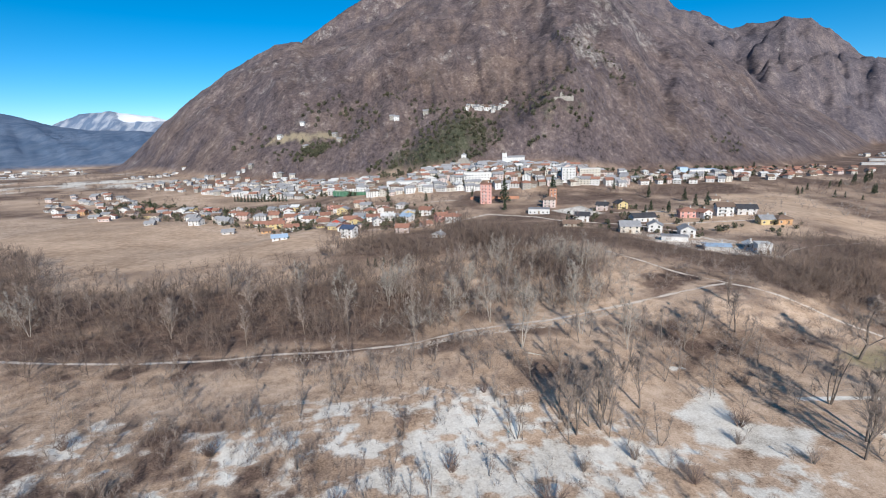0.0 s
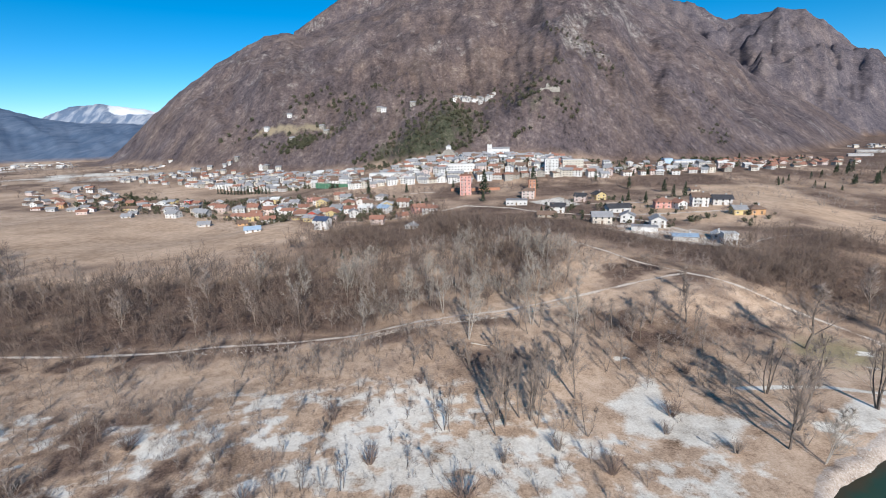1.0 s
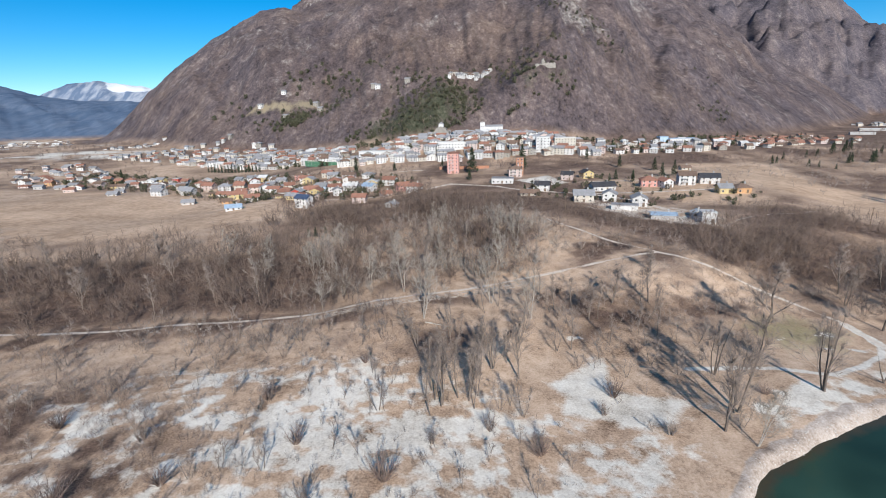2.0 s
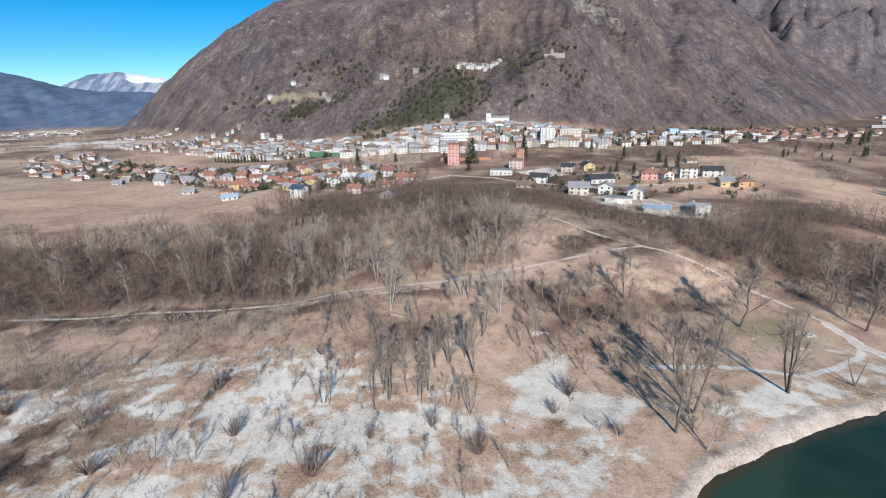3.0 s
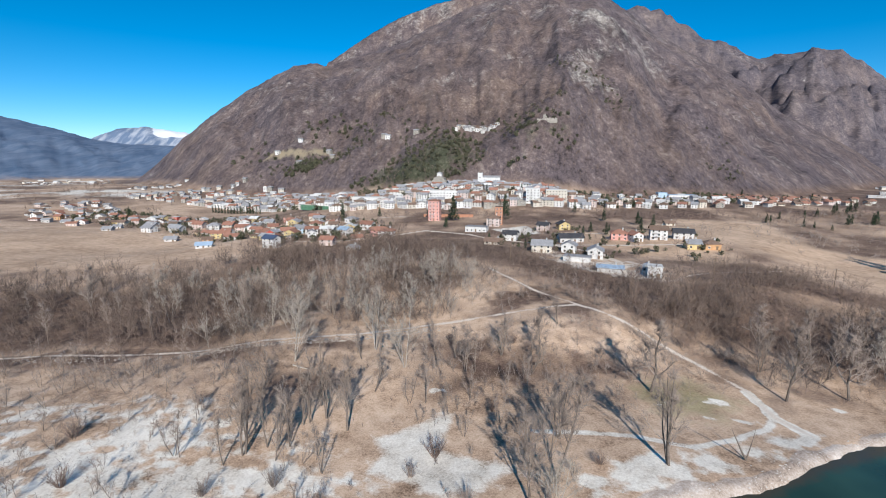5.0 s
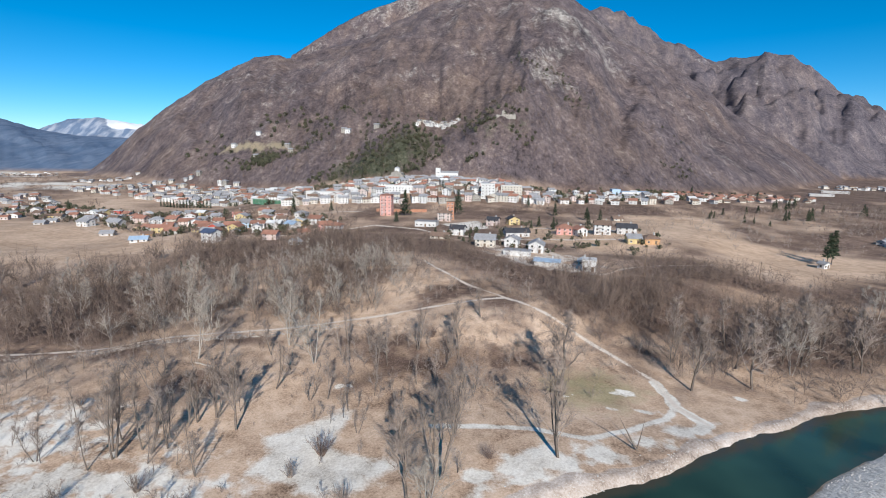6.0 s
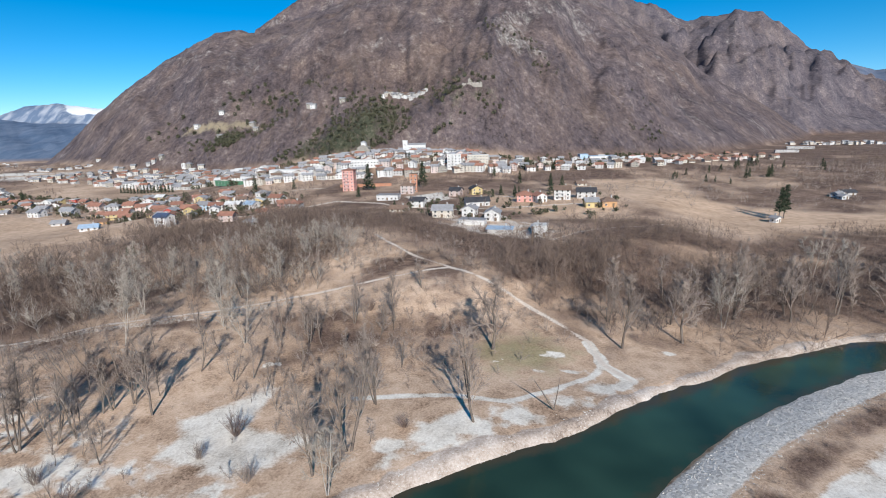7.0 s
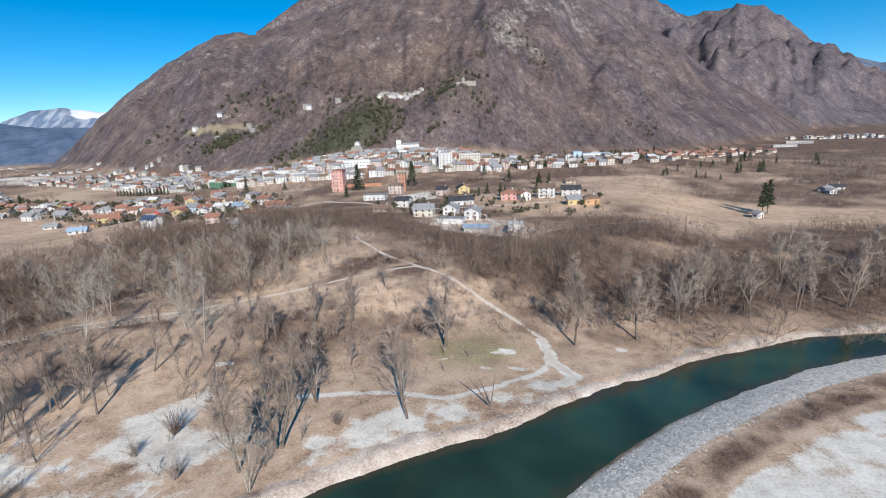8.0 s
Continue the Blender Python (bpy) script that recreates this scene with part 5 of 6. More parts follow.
for k, (x, y) in enumerate(scatter(22, [(158, 130), (200, 126), (262, 127), (330, 134), (330, 158), (250, 166), (200, 160), (165, 152)], 45, 5.0)):
    plant(("fan", "slim", "fan", "birch")[k % 4], k, x, y, prng.uniform(12, 18), prng.uniform(0, 360), (prng.uniform(-3, 3), prng.uniform(-4, 4)), "trees behind the river bend")
for k, (x, y) in enumerate(scatter(26, [(-8, 152), (22, 152), (66, 166), (80, 204), (62, 236), (-14, 236)], 46, 6.0)):
    plant(("birch", "slim", "slim")[k % 3], k, x, y, prng.uniform(9, 15), prng.uniform(0, 360), (prng.uniform(-4, 4), prng.uniform(-5, 5)), "pale trees beside the track")
for k, (x, y) in enumerate(scatter(26, [(-190, 152), (-10, 146), (-6, 190), (-60, 214), (-150, 205), (-190, 215)], 47, 6.0)):
    plant(("slim", "fan", "slim", "birch")[k % 4], k, x, y, prng.uniform(11, 16), prng.uniform(0, 360), (prng.uniform(-4, 4), prng.uniform(-5, 5)), "tall trees of the river woods")
SHRUBS = [shrub_mesh(60, 3.0, 34, MAT_TWIG_RED, 0.7), shrub_mesh(61, 3.0, 30, MAT_TWIG, 0.6), shrub_mesh(62, 3.0, 40, MAT_TWIG_RED, 0.9)]
SHRUB_AT = [(-5, 90, 4), (41, 77, 3.6), (49, 70, 4), (68, 87, 4.5), (64, 81, 3), (22, 65, 5), (5, 75, 4), (-25, 78, 4), (-45, 84, 4), (14, 103, 3), (74, 74, 3.4), (-15, 66, 4), (-60, 72, 4.5), (30, 74, 3),
            (98, 84, 2.4), (80, 104, 3), (112, 135, 2.6), (88, 140, 3.4), (70, 142, 3.4), (105, 172, 3), (96, 178, 3), (-80, 90, 4), (10, 60, 4.5), (-30, 62, 5)]
for k, (x, y, h) in enumerate(SHRUB_AT):
    e = new("shrub")
    s = h / 3.0
    e.matrix_basis = Matrix.LocRotScale((x, y, ground_z(x, y)), Euler((0, 0, k * 1.7)), (s * 1.15, s * 1.15, s))
    tagged(e, "dense leafless shrub with reddish-brown twigs", "shrub", "shrubs of the riverside")
    part("crown", SHRUBS[k % 3], e)


def grove(count, poly, seed, soft=26.0, patch=30.0):
    """Places in and around a polygon, thinning out at its edge and in patches."""
    rng = np.random.RandomState(seed)
    px_, py_ = [p[0] for p in poly], [p[1] for p in poly]
    out = []
    for _ in range(200):
        if len(out) >= count:
            break
        x, y = rng.uniform(min(px_) - soft / 2, max(px_) + soft / 2, 4000), rng.uniform(min(py_) - soft / 2, max(py_) + soft / 2, 4000)
        d = in_polygon(x, y, poly, soft) * np.clip(0.62 + 0.9 * fbm(x, y, patch, 3, seed), 0.04, 1)
        d *= near_line(x, y + 2.5, ROAD, 4.0) < 0.05
        d *= near_line(x, y, UP_PATH + DOWN_PATH[1:], 1.6) < 0.05
        keep = rng.rand(4000) < d
        out += list(zip(x[keep], y[keep]))
    return out[:count]


def thicket(name, label, places, heights, mat, seed, twigs=24, crowd=1.0, fat=1.0):
    """A stand of many thin bare trees, joined."""
    rng = np.random.RandomState(seed)
    protos = []
    for k in range(6):
        st = limb(rng, (0, 0, -0.3), (rng.normal(0, 0.10), rng.normal(0, 0.10), 1), 1.22, 0.005, 3, 0.09, 0.05)
        boughs = [limb(rng, along(st, rng.uniform(0.25, 0.55))[0], (math.cos(a), math.sin(a), rng.uniform(0.8, 1.5)), rng.uniform(0.35, 0.6), 0.005, 1, 0.12, 0.05) for a in (rng.uniform(0, 2), rng.uniform(2, 4), rng.uniform(4, 6))]
        segs = []
        for b in range(twigs):
            p, d, r = along(st if b % 3 == 0 else boughs[b % 3 + (b % 2) - 1 if b % 3 else 0], rng.uniform(0.3, 1.0))
            q = p + (sway(rng, d, rng.uniform(12, 58)) + np.array([0, 0, 0.12])) * rng.uniform(0.12, 0.32) * crowd
            segs.append((p, q, 0.0044 * fat, 0.0))
        v1, f1 = tubes(st, 3)
        segs += [b[0] for b in boughs]
        v2, f2 = cones(segs)
        protos.append((np.concatenate([v1, v2]), np.concatenate([f1[:, [0, 1, 2]], f1[:, [0, 2, 3]], f2 + len(v1)])))
    pieces = []
    xs, ys = np.array([p[0] for p in places]), np.array([p[1] for p in places])
    zs = ground_at(xs, ys)
    lift = np.clip(0.5 + 0.9 * fbm(xs, ys, 26, 3, seed + 40), 0, 1)
    for i, (x, y, z) in enumerate(zip(xs, ys, zs)):
        v, f = protos[rng.randint(6)]
        h, a = (heights[0] + (heights[1] - heights[0]) * lift[i]) * rng.uniform(0.7, 1.15), rng.uniform(0, 6.28)
        c, s = math.cos(a), math.sin(a)
        w = v * np.array([h, h, h])
        w = np.stack([w[:, 0] * c - w[:, 1] * s + x, w[:, 0] * s + w[:, 1] * c + y, w[:, 2] + z], -1)
        pieces.append((w, f))
    tagged(new(name, joined(name, pieces, mat)), label, "woodland", kind="stuff")


thicket("bare_woods", "dense grey-brown leafless woods on the river plain", grove(2100, WOODS_LEFT, 51), (6.5, 14), MAT_WOODS, 1, 46, 1.2)
thicket("undergrowth", "low tangled leafless undergrowth in the woods", grove(1200, WOODS_LEFT, 62, 20, 18), (1.8, 4.5), MAT_WOODS, 14, 26, 1.8, 1.6)
thicket("undergrowth", "low tangled leafless undergrowth behind the river bend", grove(500, WOODS_RIGHT, 63, 20, 18), (1.8, 4.0), MAT_TWIG_RED, 15, 28, 1.8, 1.6)
thicket("bare_woods", "leafless brown woods between the fields and houses", grove(800, WOODS_MID, 52), (5, 12), MAT_WOODS, 2, 52, 1.1, 1.3)
thicket("bare_woods", "leafless woods behind the river bend", grove(1000, WOODS_RIGHT, 53), (6, 14), MAT_WOODS, 3, 46, 1.2)
thicket("scrub", "low reddish leafless scrub beside the path", grove(800, SCRUB_RIGHT, 54, 16, 18), (1.5, 5), MAT_TWIG_RED, 4, 22, 1.3, 1.7)
thicket("scrub", "leafless brown scrub below the white houses", grove(900, SCRUB_MID, 60, 20, 24), (1.5, 6), MAT_WOODS, 9, 20, 1.3, 1.9)
thicket("scrub", "leafless brown scrub along the far field", grove(900, SCRUB_EAST, 61, 20, 24), (1.5, 7), MAT_WOODS, 10, 20, 1.3, 1.9)
thicket("scrub", "low leafless scrub below the retaining wall", grove(700, [(-80, 500), (10, 485), (230, 470), (480, 500), (480, 460), (230, 430), (50, 430), (-80, 470)], 55, 30, 40), (4, 9), MAT_TWIG_RED, 5, 17, 1.2, 4.0)
thicket("scrub", "low leafless scrub around the far fields", grove(700, [(240, 345), (300, 310), (380, 300), (600, 420), (560, 560), (330, 400)], 56, 40, 40), (3, 8), MAT_TWIG, 6, 17, 1.2, 3.8)
thicket("scrub", "dry brown reeds and brush along the sand", grove(900, [(-130, 104), (-130, 132), (0, 132), (40, 112), (20, 100), (-40, 106)], 57, 10, 14), (1.0, 3.0), MAT_TWIG_RED, 7, 20, 1.2, 1.8)
thicket("scrub", "low tangled brown brush on the sand", grove(900, BRUSH_LEFT, 66, 12, 9), (0.9, 4.0), MAT_TWIG_RED, 17, 28, 1.4, 1.4)
thicket("scrub", "leafless brown brush along the gravel road", grove(420, ROADSIDE, 67, 8, 10), (1.2, 5.0), MAT_WOODS, 18, 36, 1.3, 1.1)
thicket("open_woods", "pale leafless trees standing apart on dry grass", grove(300, OPEN_WOODS, 68, 10, 16), (5, 12), MAT_TWIG_PALE, 19, 60, 1.15, 0.9)
thicket("open_woods", "leafless brown trees in loose clumps beside the track", grove(640, OPEN_WOODS, 70, 10, 20), (3.5, 10), MAT_WOODS, 23, 50, 1.2, 1.0)
thicket("scrub", "low brush between the pale trees", grove(380, OPEN_WOODS, 69, 10, 12), (1.0, 3.0), MAT_TWIG_RED, 20, 28, 1.4, 1.2)
thicket("scrub", "leafless brown scrub on the rise beside the track", grove(520, RIDGE_SCRUB, 65, 12, 14), (1.5, 5.5), MAT_WOODS, 16, 40, 1.3, 1.3)
thicket("open_woods", "small leafless brown trees scattered over the knoll", grove(230, KNOLL, 78, 10, 16), (2.5, 7.5), MAT_TWIG, 24, 46, 1.3, 1.2)
thicket("scrub", "dry reddish brush in clumps over the knoll", grove(380, KNOLL, 79, 10, 10), (0.8, 2.6), MAT_TWIG_RED, 25, 24, 1.5, 1.6)
thicket("scrub", "low leafless brush across the meadow", grove(900, BARE_SCRUB, 58, 16, 14), (1.0, 4.0), MAT_TWIG_RED, 8, 22, 1.3, 1.6)


# evergreens: sprays of needles on a tapered trunk
def conifer_meshes(seed, height, radius, tiers, sprays, bare=0.12):
    rng = np.random.RandomState(seed)
    trunk = limb(rng, (0, 0, -0.3), (0, 0, 1), height + 0.3, radius * 0.07, 6, 0.02, 0.02)
    vs, fs, n = [], [], 0
    for t in range(tiers):
        f = bare + (1 - bare) * (t + 0.5) / tiers
        reach = radius * (1 - f) ** 0.8 * rng.uniform(0.8, 1.15) + 0.25
        for k in range(sprays):
            a, q = rng.uniform(0, 6.28), reach * rng.uniform(0.25, 1.0)
            c = np.array([math.cos(a) * q, math.sin(a) * q, f * height - 0.3 * q + rng.uniform(-0.3, 0.3)])
            s = 0.35 + 0.055 * height * rng.uniform(0.5, 1.0) * (1 - 0.5 * f)
            pts = c + rng.normal(0, 1, (4, 3)) * s * np.array([0.6, 0.6, 0.32])
            vs.append(pts)
            fs.append(np.array([[0, 1, 2], [0, 2, 3], [0, 3, 1], [1, 3, 2]]) + n)
            n += 4
    return joined("trunk", [chain_tubes([trunk], 6)], MAT_BARK), sheet("crown", np.concatenate(vs), np.concatenate(fs), MAT_NEEDLE, False)


CONES = [conifer_meshes(1, 20, 5.2, 16, 34), conifer_meshes(2, 20, 4.6, 15, 30), conifer_meshes(3, 10, 1.3, 12, 14, 0.03), conifer_meshes(4, 20, 4.0, 13, 30, 0.3)]


def conifer(kind, x, y, height, label, group, rz=0):
    e = new("conifer")
    s = height / (10 if kind == 2 else 20)
    e.matrix_basis = Matrix.LocRotScale((x, y, ground_z(x, y)), Euler((0, 0, radians(rz))), (s, s, s))
    tagged(e, label, "conifer", group)
    part("trunk", CONES[kind][0], e)
    part("crown", CONES[kind][1], e)


conifer(0, 65, 422, 22, "broad dark cedar beside the pink tower", "cedars", 10)
conifer(0, 111, 435, 22, "broad dark cedar beside the brick tower", "cedars", 80)
conifer(1, -42, 463, 16, "dark cedar below the town", "cedars", 30)
conifer(3, 310, 268, 19, "tall dark pine with a bare lower trunk beside the hut", "pines", 30)
conifer(3, 316, 272, 20, "tall dark pine with a bare lower trunk beside the hut", "pines", 140)
for k in range(16):
    conifer(2, -262 + k * 5.2, 640 - k * 2.2, 9 + (k * 37 % 5) * 0.5, "narrow dark cypress in a row below the town", "cypress row", k * 40)
GARDEN = [(165, 352, 8), (172, 338, 9), (158, 345, 6), (178, 352, 6), (204, 362, 10), (212, 360, 12), (215, 400, 11), (195, 425, 12), (90, 308, 7), (110, 286, 6), (60, 385, 9), (-28, 352, 8), (-110, 472, 9), (-205, 500, 9), (-120, 425, 7),
          (-225, 520, 9), (-300, 520, 9), (420, 470, 11), (428, 478, 12), (440, 480, 9), (452, 492, 12), (462, 498, 13), (400, 462, 8), (384, 455, 8), (360, 452, 7), (470, 470, 9), (345, 445, 6), (180, 470, 12), (-5, 455, 9), (40, 470, 9), (230, 540, 10), (265, 555, 9),
          (300, 560, 9), (390, 600, 10), (430, 640, 12), (520, 690, 10), (560, 700, 11), (-140, 610, 8), (100, 545, 9), (140, 560, 8), (500, 458, 12), (506, 462, 9), (335, 430, 6), (340, 432, 7), (356, 414, 7), (362, 410, 6), (369, 400, 5), (399, 424, 10), (405, 428, 9), (418, 422, 11), (424, 426, 12), (-32, 236, 4.5), (-28, 234, 5), (-19, 231, 4), (-24, 238, 4), (-350, 600, 12), (-400, 590, 9), (-60, 520, 9), (230, 500, 7), (250, 510, 8)]
for k, (x, y, h) in enumerate(GARDEN):
    conifer(k % 2, x, y, h, "dark green garden conifer between houses", "garden conifers", k * 53)


def leaf_stuff(name, label, places, size, mat, seed, leaves=34):
    """Many rounded evergreen crowns made of small leaf clumps, joined."""
    rng = np.random.RandomState(seed)
    xs, ys = np.array([p[0] for p in places]), np.array([p[1] for p in places])
    zs = ground_at(xs, ys)
    n = len(xs)
    s = rng.uniform(size[0], size[1], n)
    d = rng.normal(0, 1, (n, leaves, 3))
    d /= np.linalg.norm(d, axis=2, keepdims=True)
    c = d * rng.uniform(0.45, 1.0, (n, leaves, 1)) * np.array([1, 1, 1.1]) * s[:, None, None] * 0.5
    c = c + np.stack([xs, ys, zs + s * 0.55], -1)[:, None, :]
    pts = c[:, :, None, :] + rng.normal(0, 1, (n, leaves, 4, 3)) * s[:, None, None, None] * 0.15
    v = pts.reshape(-1, 3)
    f = (np.array([[0, 1, 2], [0, 2, 3], [0, 3, 1], [1, 3, 2]])[None] + (np.arange(n * leaves) * 4)[:, None, None]).reshape(-1, 3)
    tagged(new(name, sheet(name, v, f, mat, False)), label, "woodland", kind="stuff")


EVER_MAIN = [(-110, 690), (-95, 760), (-20, 790), (30, 850), (95, 830), (110, 700), (60, 662), (-20, 672)]
leaf_stuff("evergreen_woods", "dark green woods on the slope above the town", scatter(270, EVER_MAIN, 71), (3.2, 7), MAT_EVERGREEN, 71)
leaf_stuff("evergreen_woods", "dark green trees on the rocky spur", scatter(45, [(130, 670), (150, 745), (240, 745), (230, 690)], 72), (3.5, 7), MAT_EVERGREEN, 72)
leaf_stuff("evergreen_woods", "scattered evergreens on the mountain side", scatter(60, [(-250, 860), (-235, 910), (-170, 900), (-190, 850)], 73) + scatter(50, [(-420, 1010), (-200, 1150), (-60, 1000), (-150, 850)], 74), (5, 9), MAT_EVERGREEN, 73)
low_x, low_y = [], []
for x, y in scatter(900, [(-420, 860), (-300, 900), (100, 700), (280, 720), (520, 800), (600, 1000), (300, 1050), (-100, 1100), (-420, 1080)], 84):
    if value_noise(np.array(x / 70), np.array(y / 70), 85) > 0.55:
        low_x.append(x), low_y.append(y)
leaf_stuff("evergreen_woods", "dark evergreen trees dotted over the lower mountain side", list(zip(low_x, low_y))[:260], (3, 6), MAT_EVERGREEN, 78, 24)
leaf_stuff("garden_bushes", "dark evergreen bushes in town gardens", scatter(280, [(-70, 520), (205, 500), (400, 540), (600, 690), (560, 760), (200, 630), (-50, 640), (-330, 760), (-340, 720)], 75), (3, 6), MAT_EVERGREEN, 75)
leaf_stuff("garden_bushes", "dark evergreen bushes among the houses of the plain", scatter(420, [(-400, 560), (-150, 400), (-60, 330), (20, 350), (30, 400), (-80, 480), (-400, 650)], 76), (2.2, 5.0), MAT_EVERGREEN, 76)

leaf_stuff("garden_bushes", "dark evergreen hedges and bushes round the white houses", scatter(90, [(95, 300), (120, 262), (160, 232), (225, 275), (240, 330), (150, 385), (95, 370)], 77), (1.5, 3.6), MAT_EVERGREEN, 77)
thicket("bare_trees", "leafless garden trees between the houses of the plain", scatter(850, [(-400, 560), (-150, 395), (-60, 320), (20, 340), (40, 400), (-70, 490), (-330, 590)], 81), (3.5, 8), MAT_WOODS, 11, 18, 1.3, 4.2)
thicket("bare_trees", "leafless garden trees between the white houses", scatter(200, [(85, 290), (120, 255), (160, 235), (225, 270), (240, 330), (150, 400), (80, 390)], 82), (4, 8), MAT_TWIG_RED, 12, 24, 1.2, 2.4)
thicket("bare_trees", "leafless trees among the roofs of the town", scatter(420, [(-340, 750), (-70, 555), (200, 500), (400, 530), (600, 680), (350, 600), (100, 620), (-300, 800)], 83), (5, 9), MAT_TWIG_RED, 13, 18, 1.2, 4.0)

# ---- riverside details ----
# fallen log beside the pale tree
log = tagged(new("fallen_log"), "pale fallen trunk with broken branches lying in dry grass", "log")
log.matrix_basis = pose(30.5, 122.5, ground_z(30.5, 122.5) + 0.2, 0, 0, -22)
lr = np.random.RandomState(4)
stem = limb(lr, (-2.5, 0, 0), (1, 0.02, 0.02), 11, 0.28, 7, 0.05, 0.0)
part("trunk", joined("trunk", [chain_tubes([stem], 7)], MAT_LOG), log)
forks = []
for k in range(9):
    q, dd, r = along(stem, lr.uniform(0.35, 1.0))
    forks += limb(lr, q, sway(lr, dd, 35) + np.array([0, 0, 0.25]), lr.uniform(1.2, 3.0), 0.06, 2, 0.1, 0.0)
part("branch", joined("branch", [tubes(forks, 4)], MAT_LOG), log)
# dead forked snag on the bank
snag = tagged(new("dead_tree"), "dead forked stem without twigs on the pale bank", "tree")
snag.matrix_basis = pose(126, 87.5, ground_z(126, 87.5))
part("trunk", joined("trunk", [chain_tubes([limb(lr, (0, 0, -0.3), (-0.62, -0.1, 1), 9.0, 0.2, 5, 0.05, 0.0)], 6)], MAT_BARK), snag)
part("branch", joined("branch", [chain_tubes([limb(lr, (-0.2, 0, 0.1), (0.12, 0, 1), 7.0, 0.14, 4, 0.05, 0.0)], 5)], MAT_BARK), snag)


def pole(x, y, height, label, lean=0.0):
    e = tagged(base_empty("utility_pole", x, y, ground_z(x, y)), label, "pole", "utility poles")
    part("mast", joined("mast", [tubes([(np.array([0, 0, -0.5]), np.array([lean, 0, height]), 0.16, 0.10)], 8)], MAT_WOOD), e)
    gg = Geo()
    gg.box(-0.9, -0.06, height - 0.7, 0.9, 0.06, height - 0.55)
    part("crossarm", gg.mesh("crossarm", MAT_WOOD), e)
    for k in (-0.75, 0.0, 0.75):
        part("insulator", joined("insulator", [tubes([(np.array([k, 0, height - 0.55]), np.array([k, 0, height - 0.3]), 0.06, 0.04)], 6)], MAT_FRAME), e)
    return e


POLES = [(148, 193, 9), (178, 205, 12), (96, 232, 9), (60, 262, 9), (235, 215, 9)]
for x, y, h in POLES:
    pole(x, y, h, "weathered wooden utility pole with crossarm and insulators")


def cable(a, b, sag):
    segs, last = [], None
    for k in range(13):
        t = k / 12
        q = np.array([a[0] + (b[0] - a[0]) * t, a[1] + (b[1] - a[1]) * t, a[2] + (b[2] - a[2]) * t - sag * 4 * t * (1 - t)])
        if last is not None:
            segs.append((last, q, 0.035, 0.035))
        last = q
    return segs


order = [(60, 262, 9), (96, 232, 9), (148, 193, 9), (178, 205, 12), (235, 215, 9)]
for (x0, y0, h0), (x1, y1, h1) in zip(order, order[1:]):
    za, zb = ground_z(x0, y0) + h0 - 0.35, ground_z(x1, y1) + h1 - 0.35
    tagged(new("power_cable", joined("power_cable", [chain_tubes([cable((x0, y0, za), (x1, y1, zb), 1.0)], 3)], MAT_BARK)), "thin dark power cable sagging between poles", "cable", "power cables")

# green net fence of the sports ground
MAT_NET = mottled("green_net", (0.05, 0.13, 0.08), (0.10, 0.22, 0.14), 0.6, 0.9, 0.2)
MAT_STEEL = mottled("galvanised_steel", (0.30, 0.31, 0.32), (0.45, 0.46, 0.47), 2.0, 0.5)
fence = tagged(base_empty("sports_fence", -92, 549, ground_z(-92, 549), -27), "tall green net fence round a sports ground", "fence")
for k in range(12):
    gg = Geo()
    gg.box(-0.06, -0.06, -2, 0.06, 0.06, 5.2)
    part("post", gg.mesh("post", MAT_STEEL), fence, m=pose(-26 + k * 4.7, 0, 0))
for k in range(11):
    gg = Geo()
    gg.box(0.1, -0.02, -1.0, 4.6, 0.02, 5.0)
    part("panel", gg.mesh("panel", MAT_NET), fence, m=pose(-26 + k * 4.7, 0, 0))

# stones of the banks and the bar
MAT_STONE = mottled("river_stone", (0.40, 0.375, 0.35), (0.62, 0.585, 0.54), 2.0, 0.9, 0.2)


def stones(name, label, places, size, seed):
    rng = np.random.RandomState(seed)
    base = np.array([(1, 0, 0), (-1, 0, 0), (0, 1, 0), (0, -1, 0), (0, 0, 1), (0, 0, -1)], float)
    tris = np.array([(0, 2, 4), (2, 1, 4), (1, 3, 4), (3, 0, 4), (2, 0, 5), (1, 2, 5), (3, 1, 5), (0, 3, 5)])
    n = len(places)
    xs, ys = np.array([q[0] for q in places]), np.array([q[1] for q in places])
    zs = ground_at(xs, ys)
    s = size[0] + (size[1] - size[0]) * rng.rand(n) ** 3
    v = base[None] * s[:, None, None] * rng.uniform(0.6, 1.2, (n, 6, 3)) * np.array([1, 1, 0.6])
    a = rng.uniform(0, 6.28, n)
    c, q = np.cos(a)[:, None], np.sin(a)[:, None]
    v = np.stack([v[..., 0] * c - v[..., 1] * q + xs[:, None], v[..., 0] * q + v[..., 1] * c + ys[:, None], v[..., 2] + zs[:, None] + s[:, None] * 0.1], -1)
    f = (tris[None] + (np.arange(n) * 6)[:, None, None]).reshape(-1, 3)
    tagged(new(name, sheet(name, v.reshape(-1, 3), f, MAT_STONE, False)), label, "stones", kind="stuff")


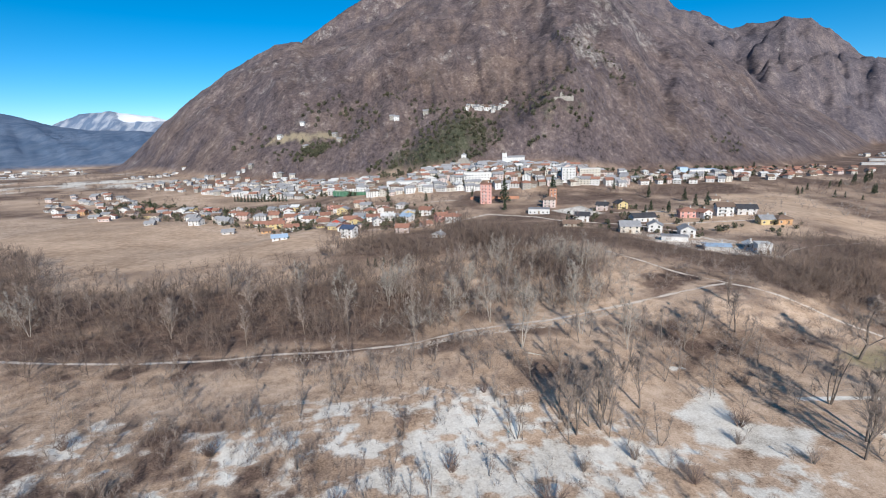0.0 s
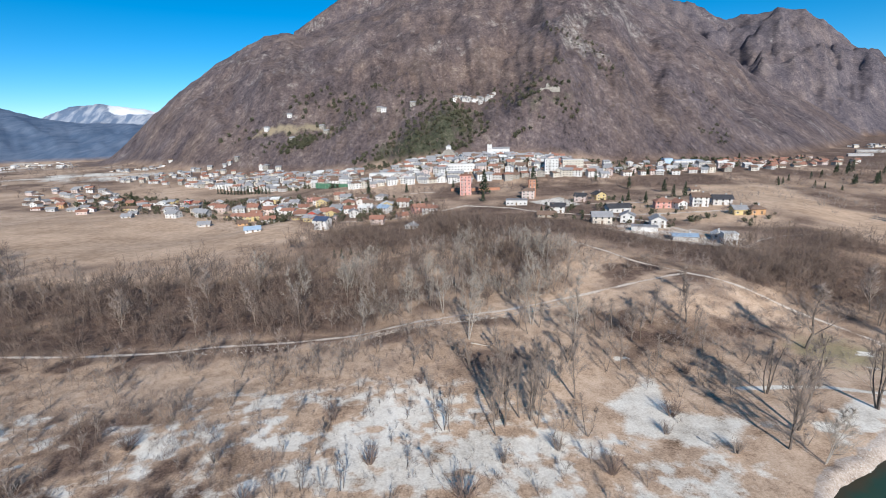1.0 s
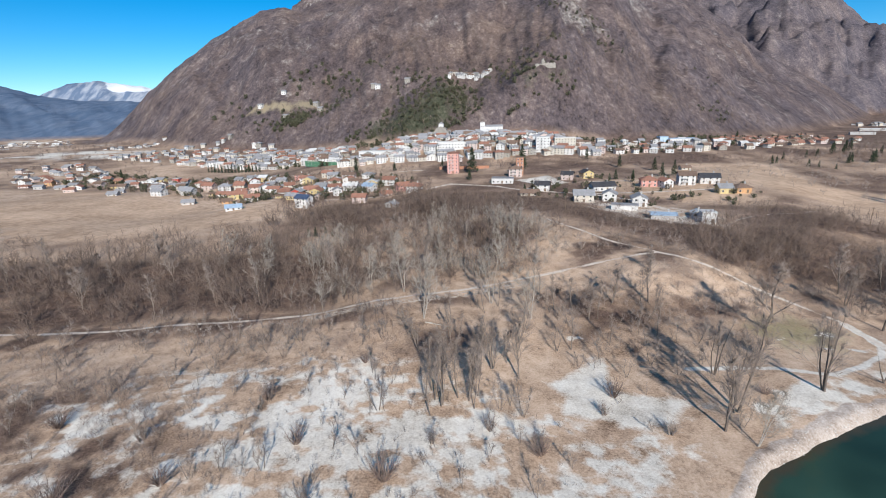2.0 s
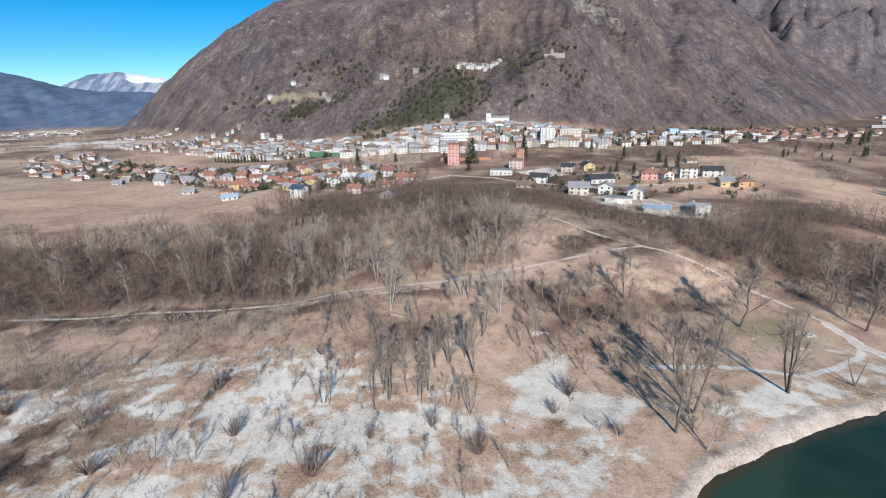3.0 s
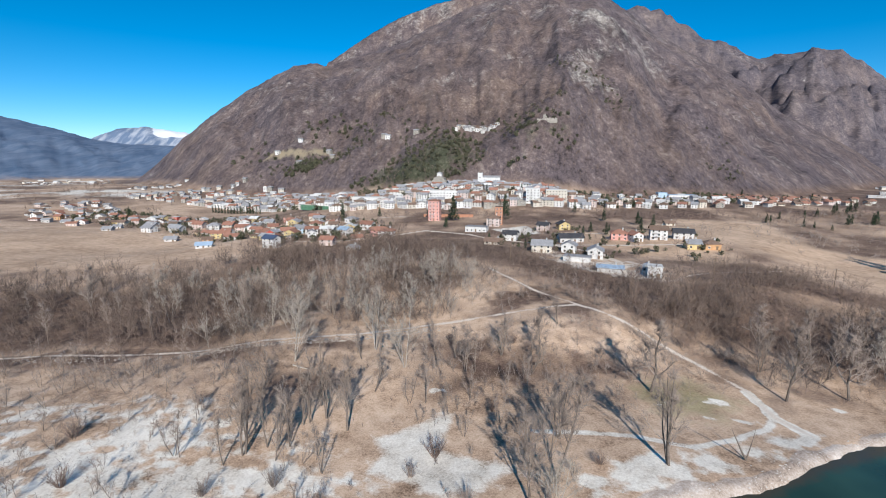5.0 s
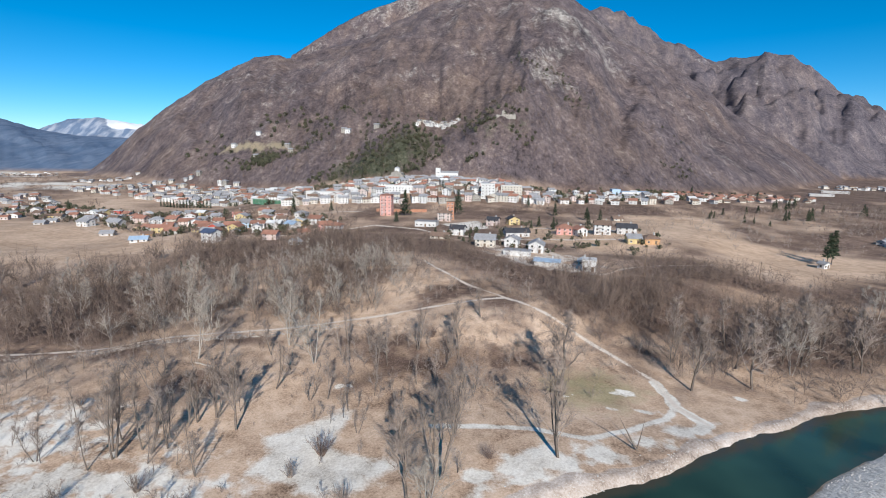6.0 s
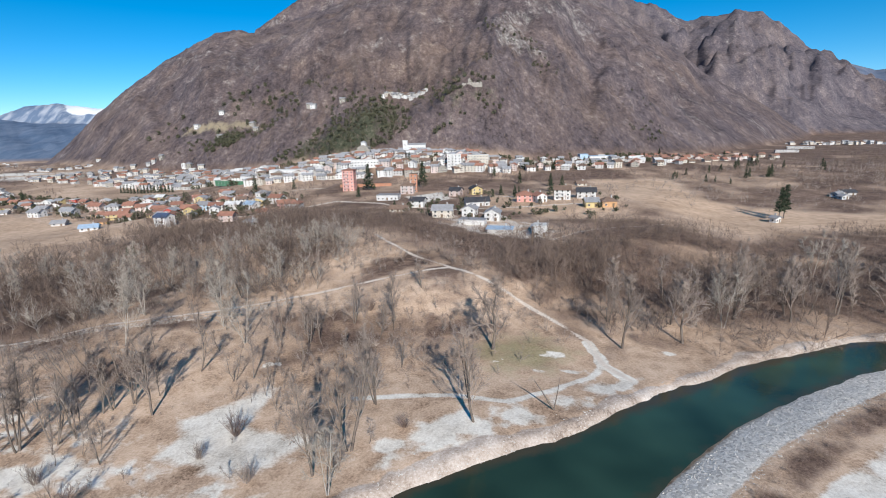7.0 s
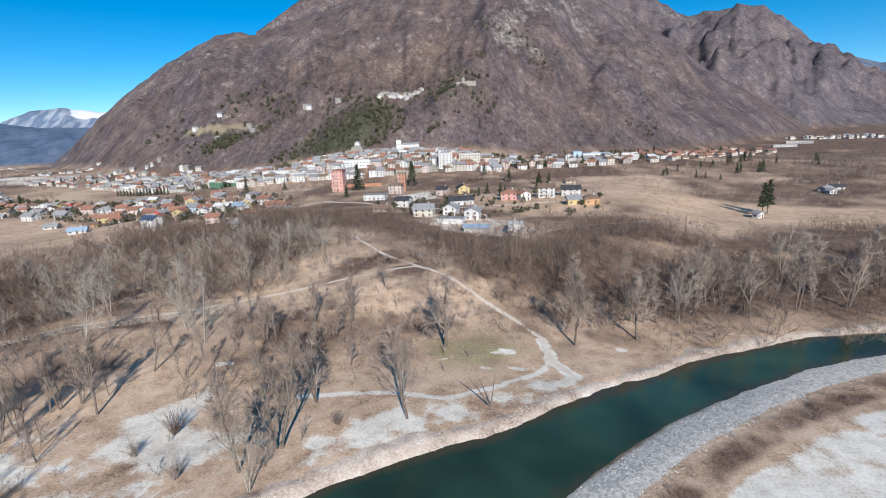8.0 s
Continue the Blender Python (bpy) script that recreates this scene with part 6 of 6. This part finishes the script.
br = np.random.RandomState(9)
bar_x = br.uniform(95, 260, 6000)
stones("gravel", "pale rounded stones of the gravel bar", [(x, bank_far(x) - br.uniform(-2.5, 7.5)) for x in bar_x], (0.06, 0.22), 1)
bk_x = br.uniform(80, 260, 3000)
stones("gravel", "pale stones strewn along the river bank", [(x, bank_near(x) + abs(br.normal(0, 2.2)) - 1.2) for x in bk_x], (0.06, 0.26), 2)
MAT_STONE = mottled("brown_rubble", (0.22, 0.185, 0.16), (0.50, 0.44, 0.385), 2.0, 0.9, 0.2)
rd_x = np.concatenate([br.uniform(-60, 66, 500), br.uniform(-6, 62, 1100)])
rd_y = np.interp(rd_x, [q[0] for q in ROAD], [q[1] for q in ROAD])
stones("rubble", "loose brown rubble below the lower edge of the track", [(a, b - 2.0 - br.rand() * 4.0) for a, b in zip(rd_x, rd_y)], (0.14, 0.55), 3)
tufts = scatter(450, [(-130, 40), (-130, 104), (-10, 100), (0, 40)], 92) + scatter(1600, [(-130, 50), (-120, 104), (20, 98), (60, 74), (84, 66), (60, 44), (0, 30)], 91)
thicket("brush", "low dry brush on the sandy ground", tufts, (0.7, 2.6), MAT_WOODS, 21, 17, 1.6, 2.3)
bar = [(x, bank_far(x) - 8.5 - abs(br.normal(0, 2.6))) for x in br.uniform(110, 240, 520)]
thicket("brush", "reddish brush along the gravel bar", bar, (0.8, 2.0), MAT_TWIG_RED, 22, 24, 1.3, 2.0)

# leafless trees over the lower slopes of the mountain
hx = br.uniform(-420, 620, 9000)
hy = br.uniform(650, 1150, 9000)
hr, ha = np.hypot(hx - HUB[0], hy - HUB[1]), np.degrees(np.arctan2(hx - HUB[0], hy - HUB[1]))
foot = np.interp(ha, [q[0] for q in FRONT], [q[1] for q in FRONT])
ok = (hr > foot + 12) & (hr < 1080) & (br.rand(9000) < np.clip(1.25 - (hr - 650) / 600, 0.2, 1))
thicket("hillside_woods", "leafless woods over the lower mountain side", list(zip(hx[ok], hy[ok]))[:2600], (4, 9), MAT_WOODS, 31, 9, 1.2, 8.0)

thicket("far_scrub", "brown leafless scrub over the far valley floor", [(a, b) for a, b in scatter(900, [(-900, 700), (-1000, 1400), (-600, 1150), (-380, 820), (-330, 620), (-500, 600)], 95)], (4, 9), MAT_WOODS, 32, 9, 1.3, 8.0)
thicket("far_scrub", "brown leafless scrub between the eastern fields", grove(700, [(400, 300), (700, 420), (900, 900), (640, 700), (480, 500), (420, 420)], 96, 40, 60), (4, 9), MAT_WOODS, 33, 9, 1.3, 7.0)
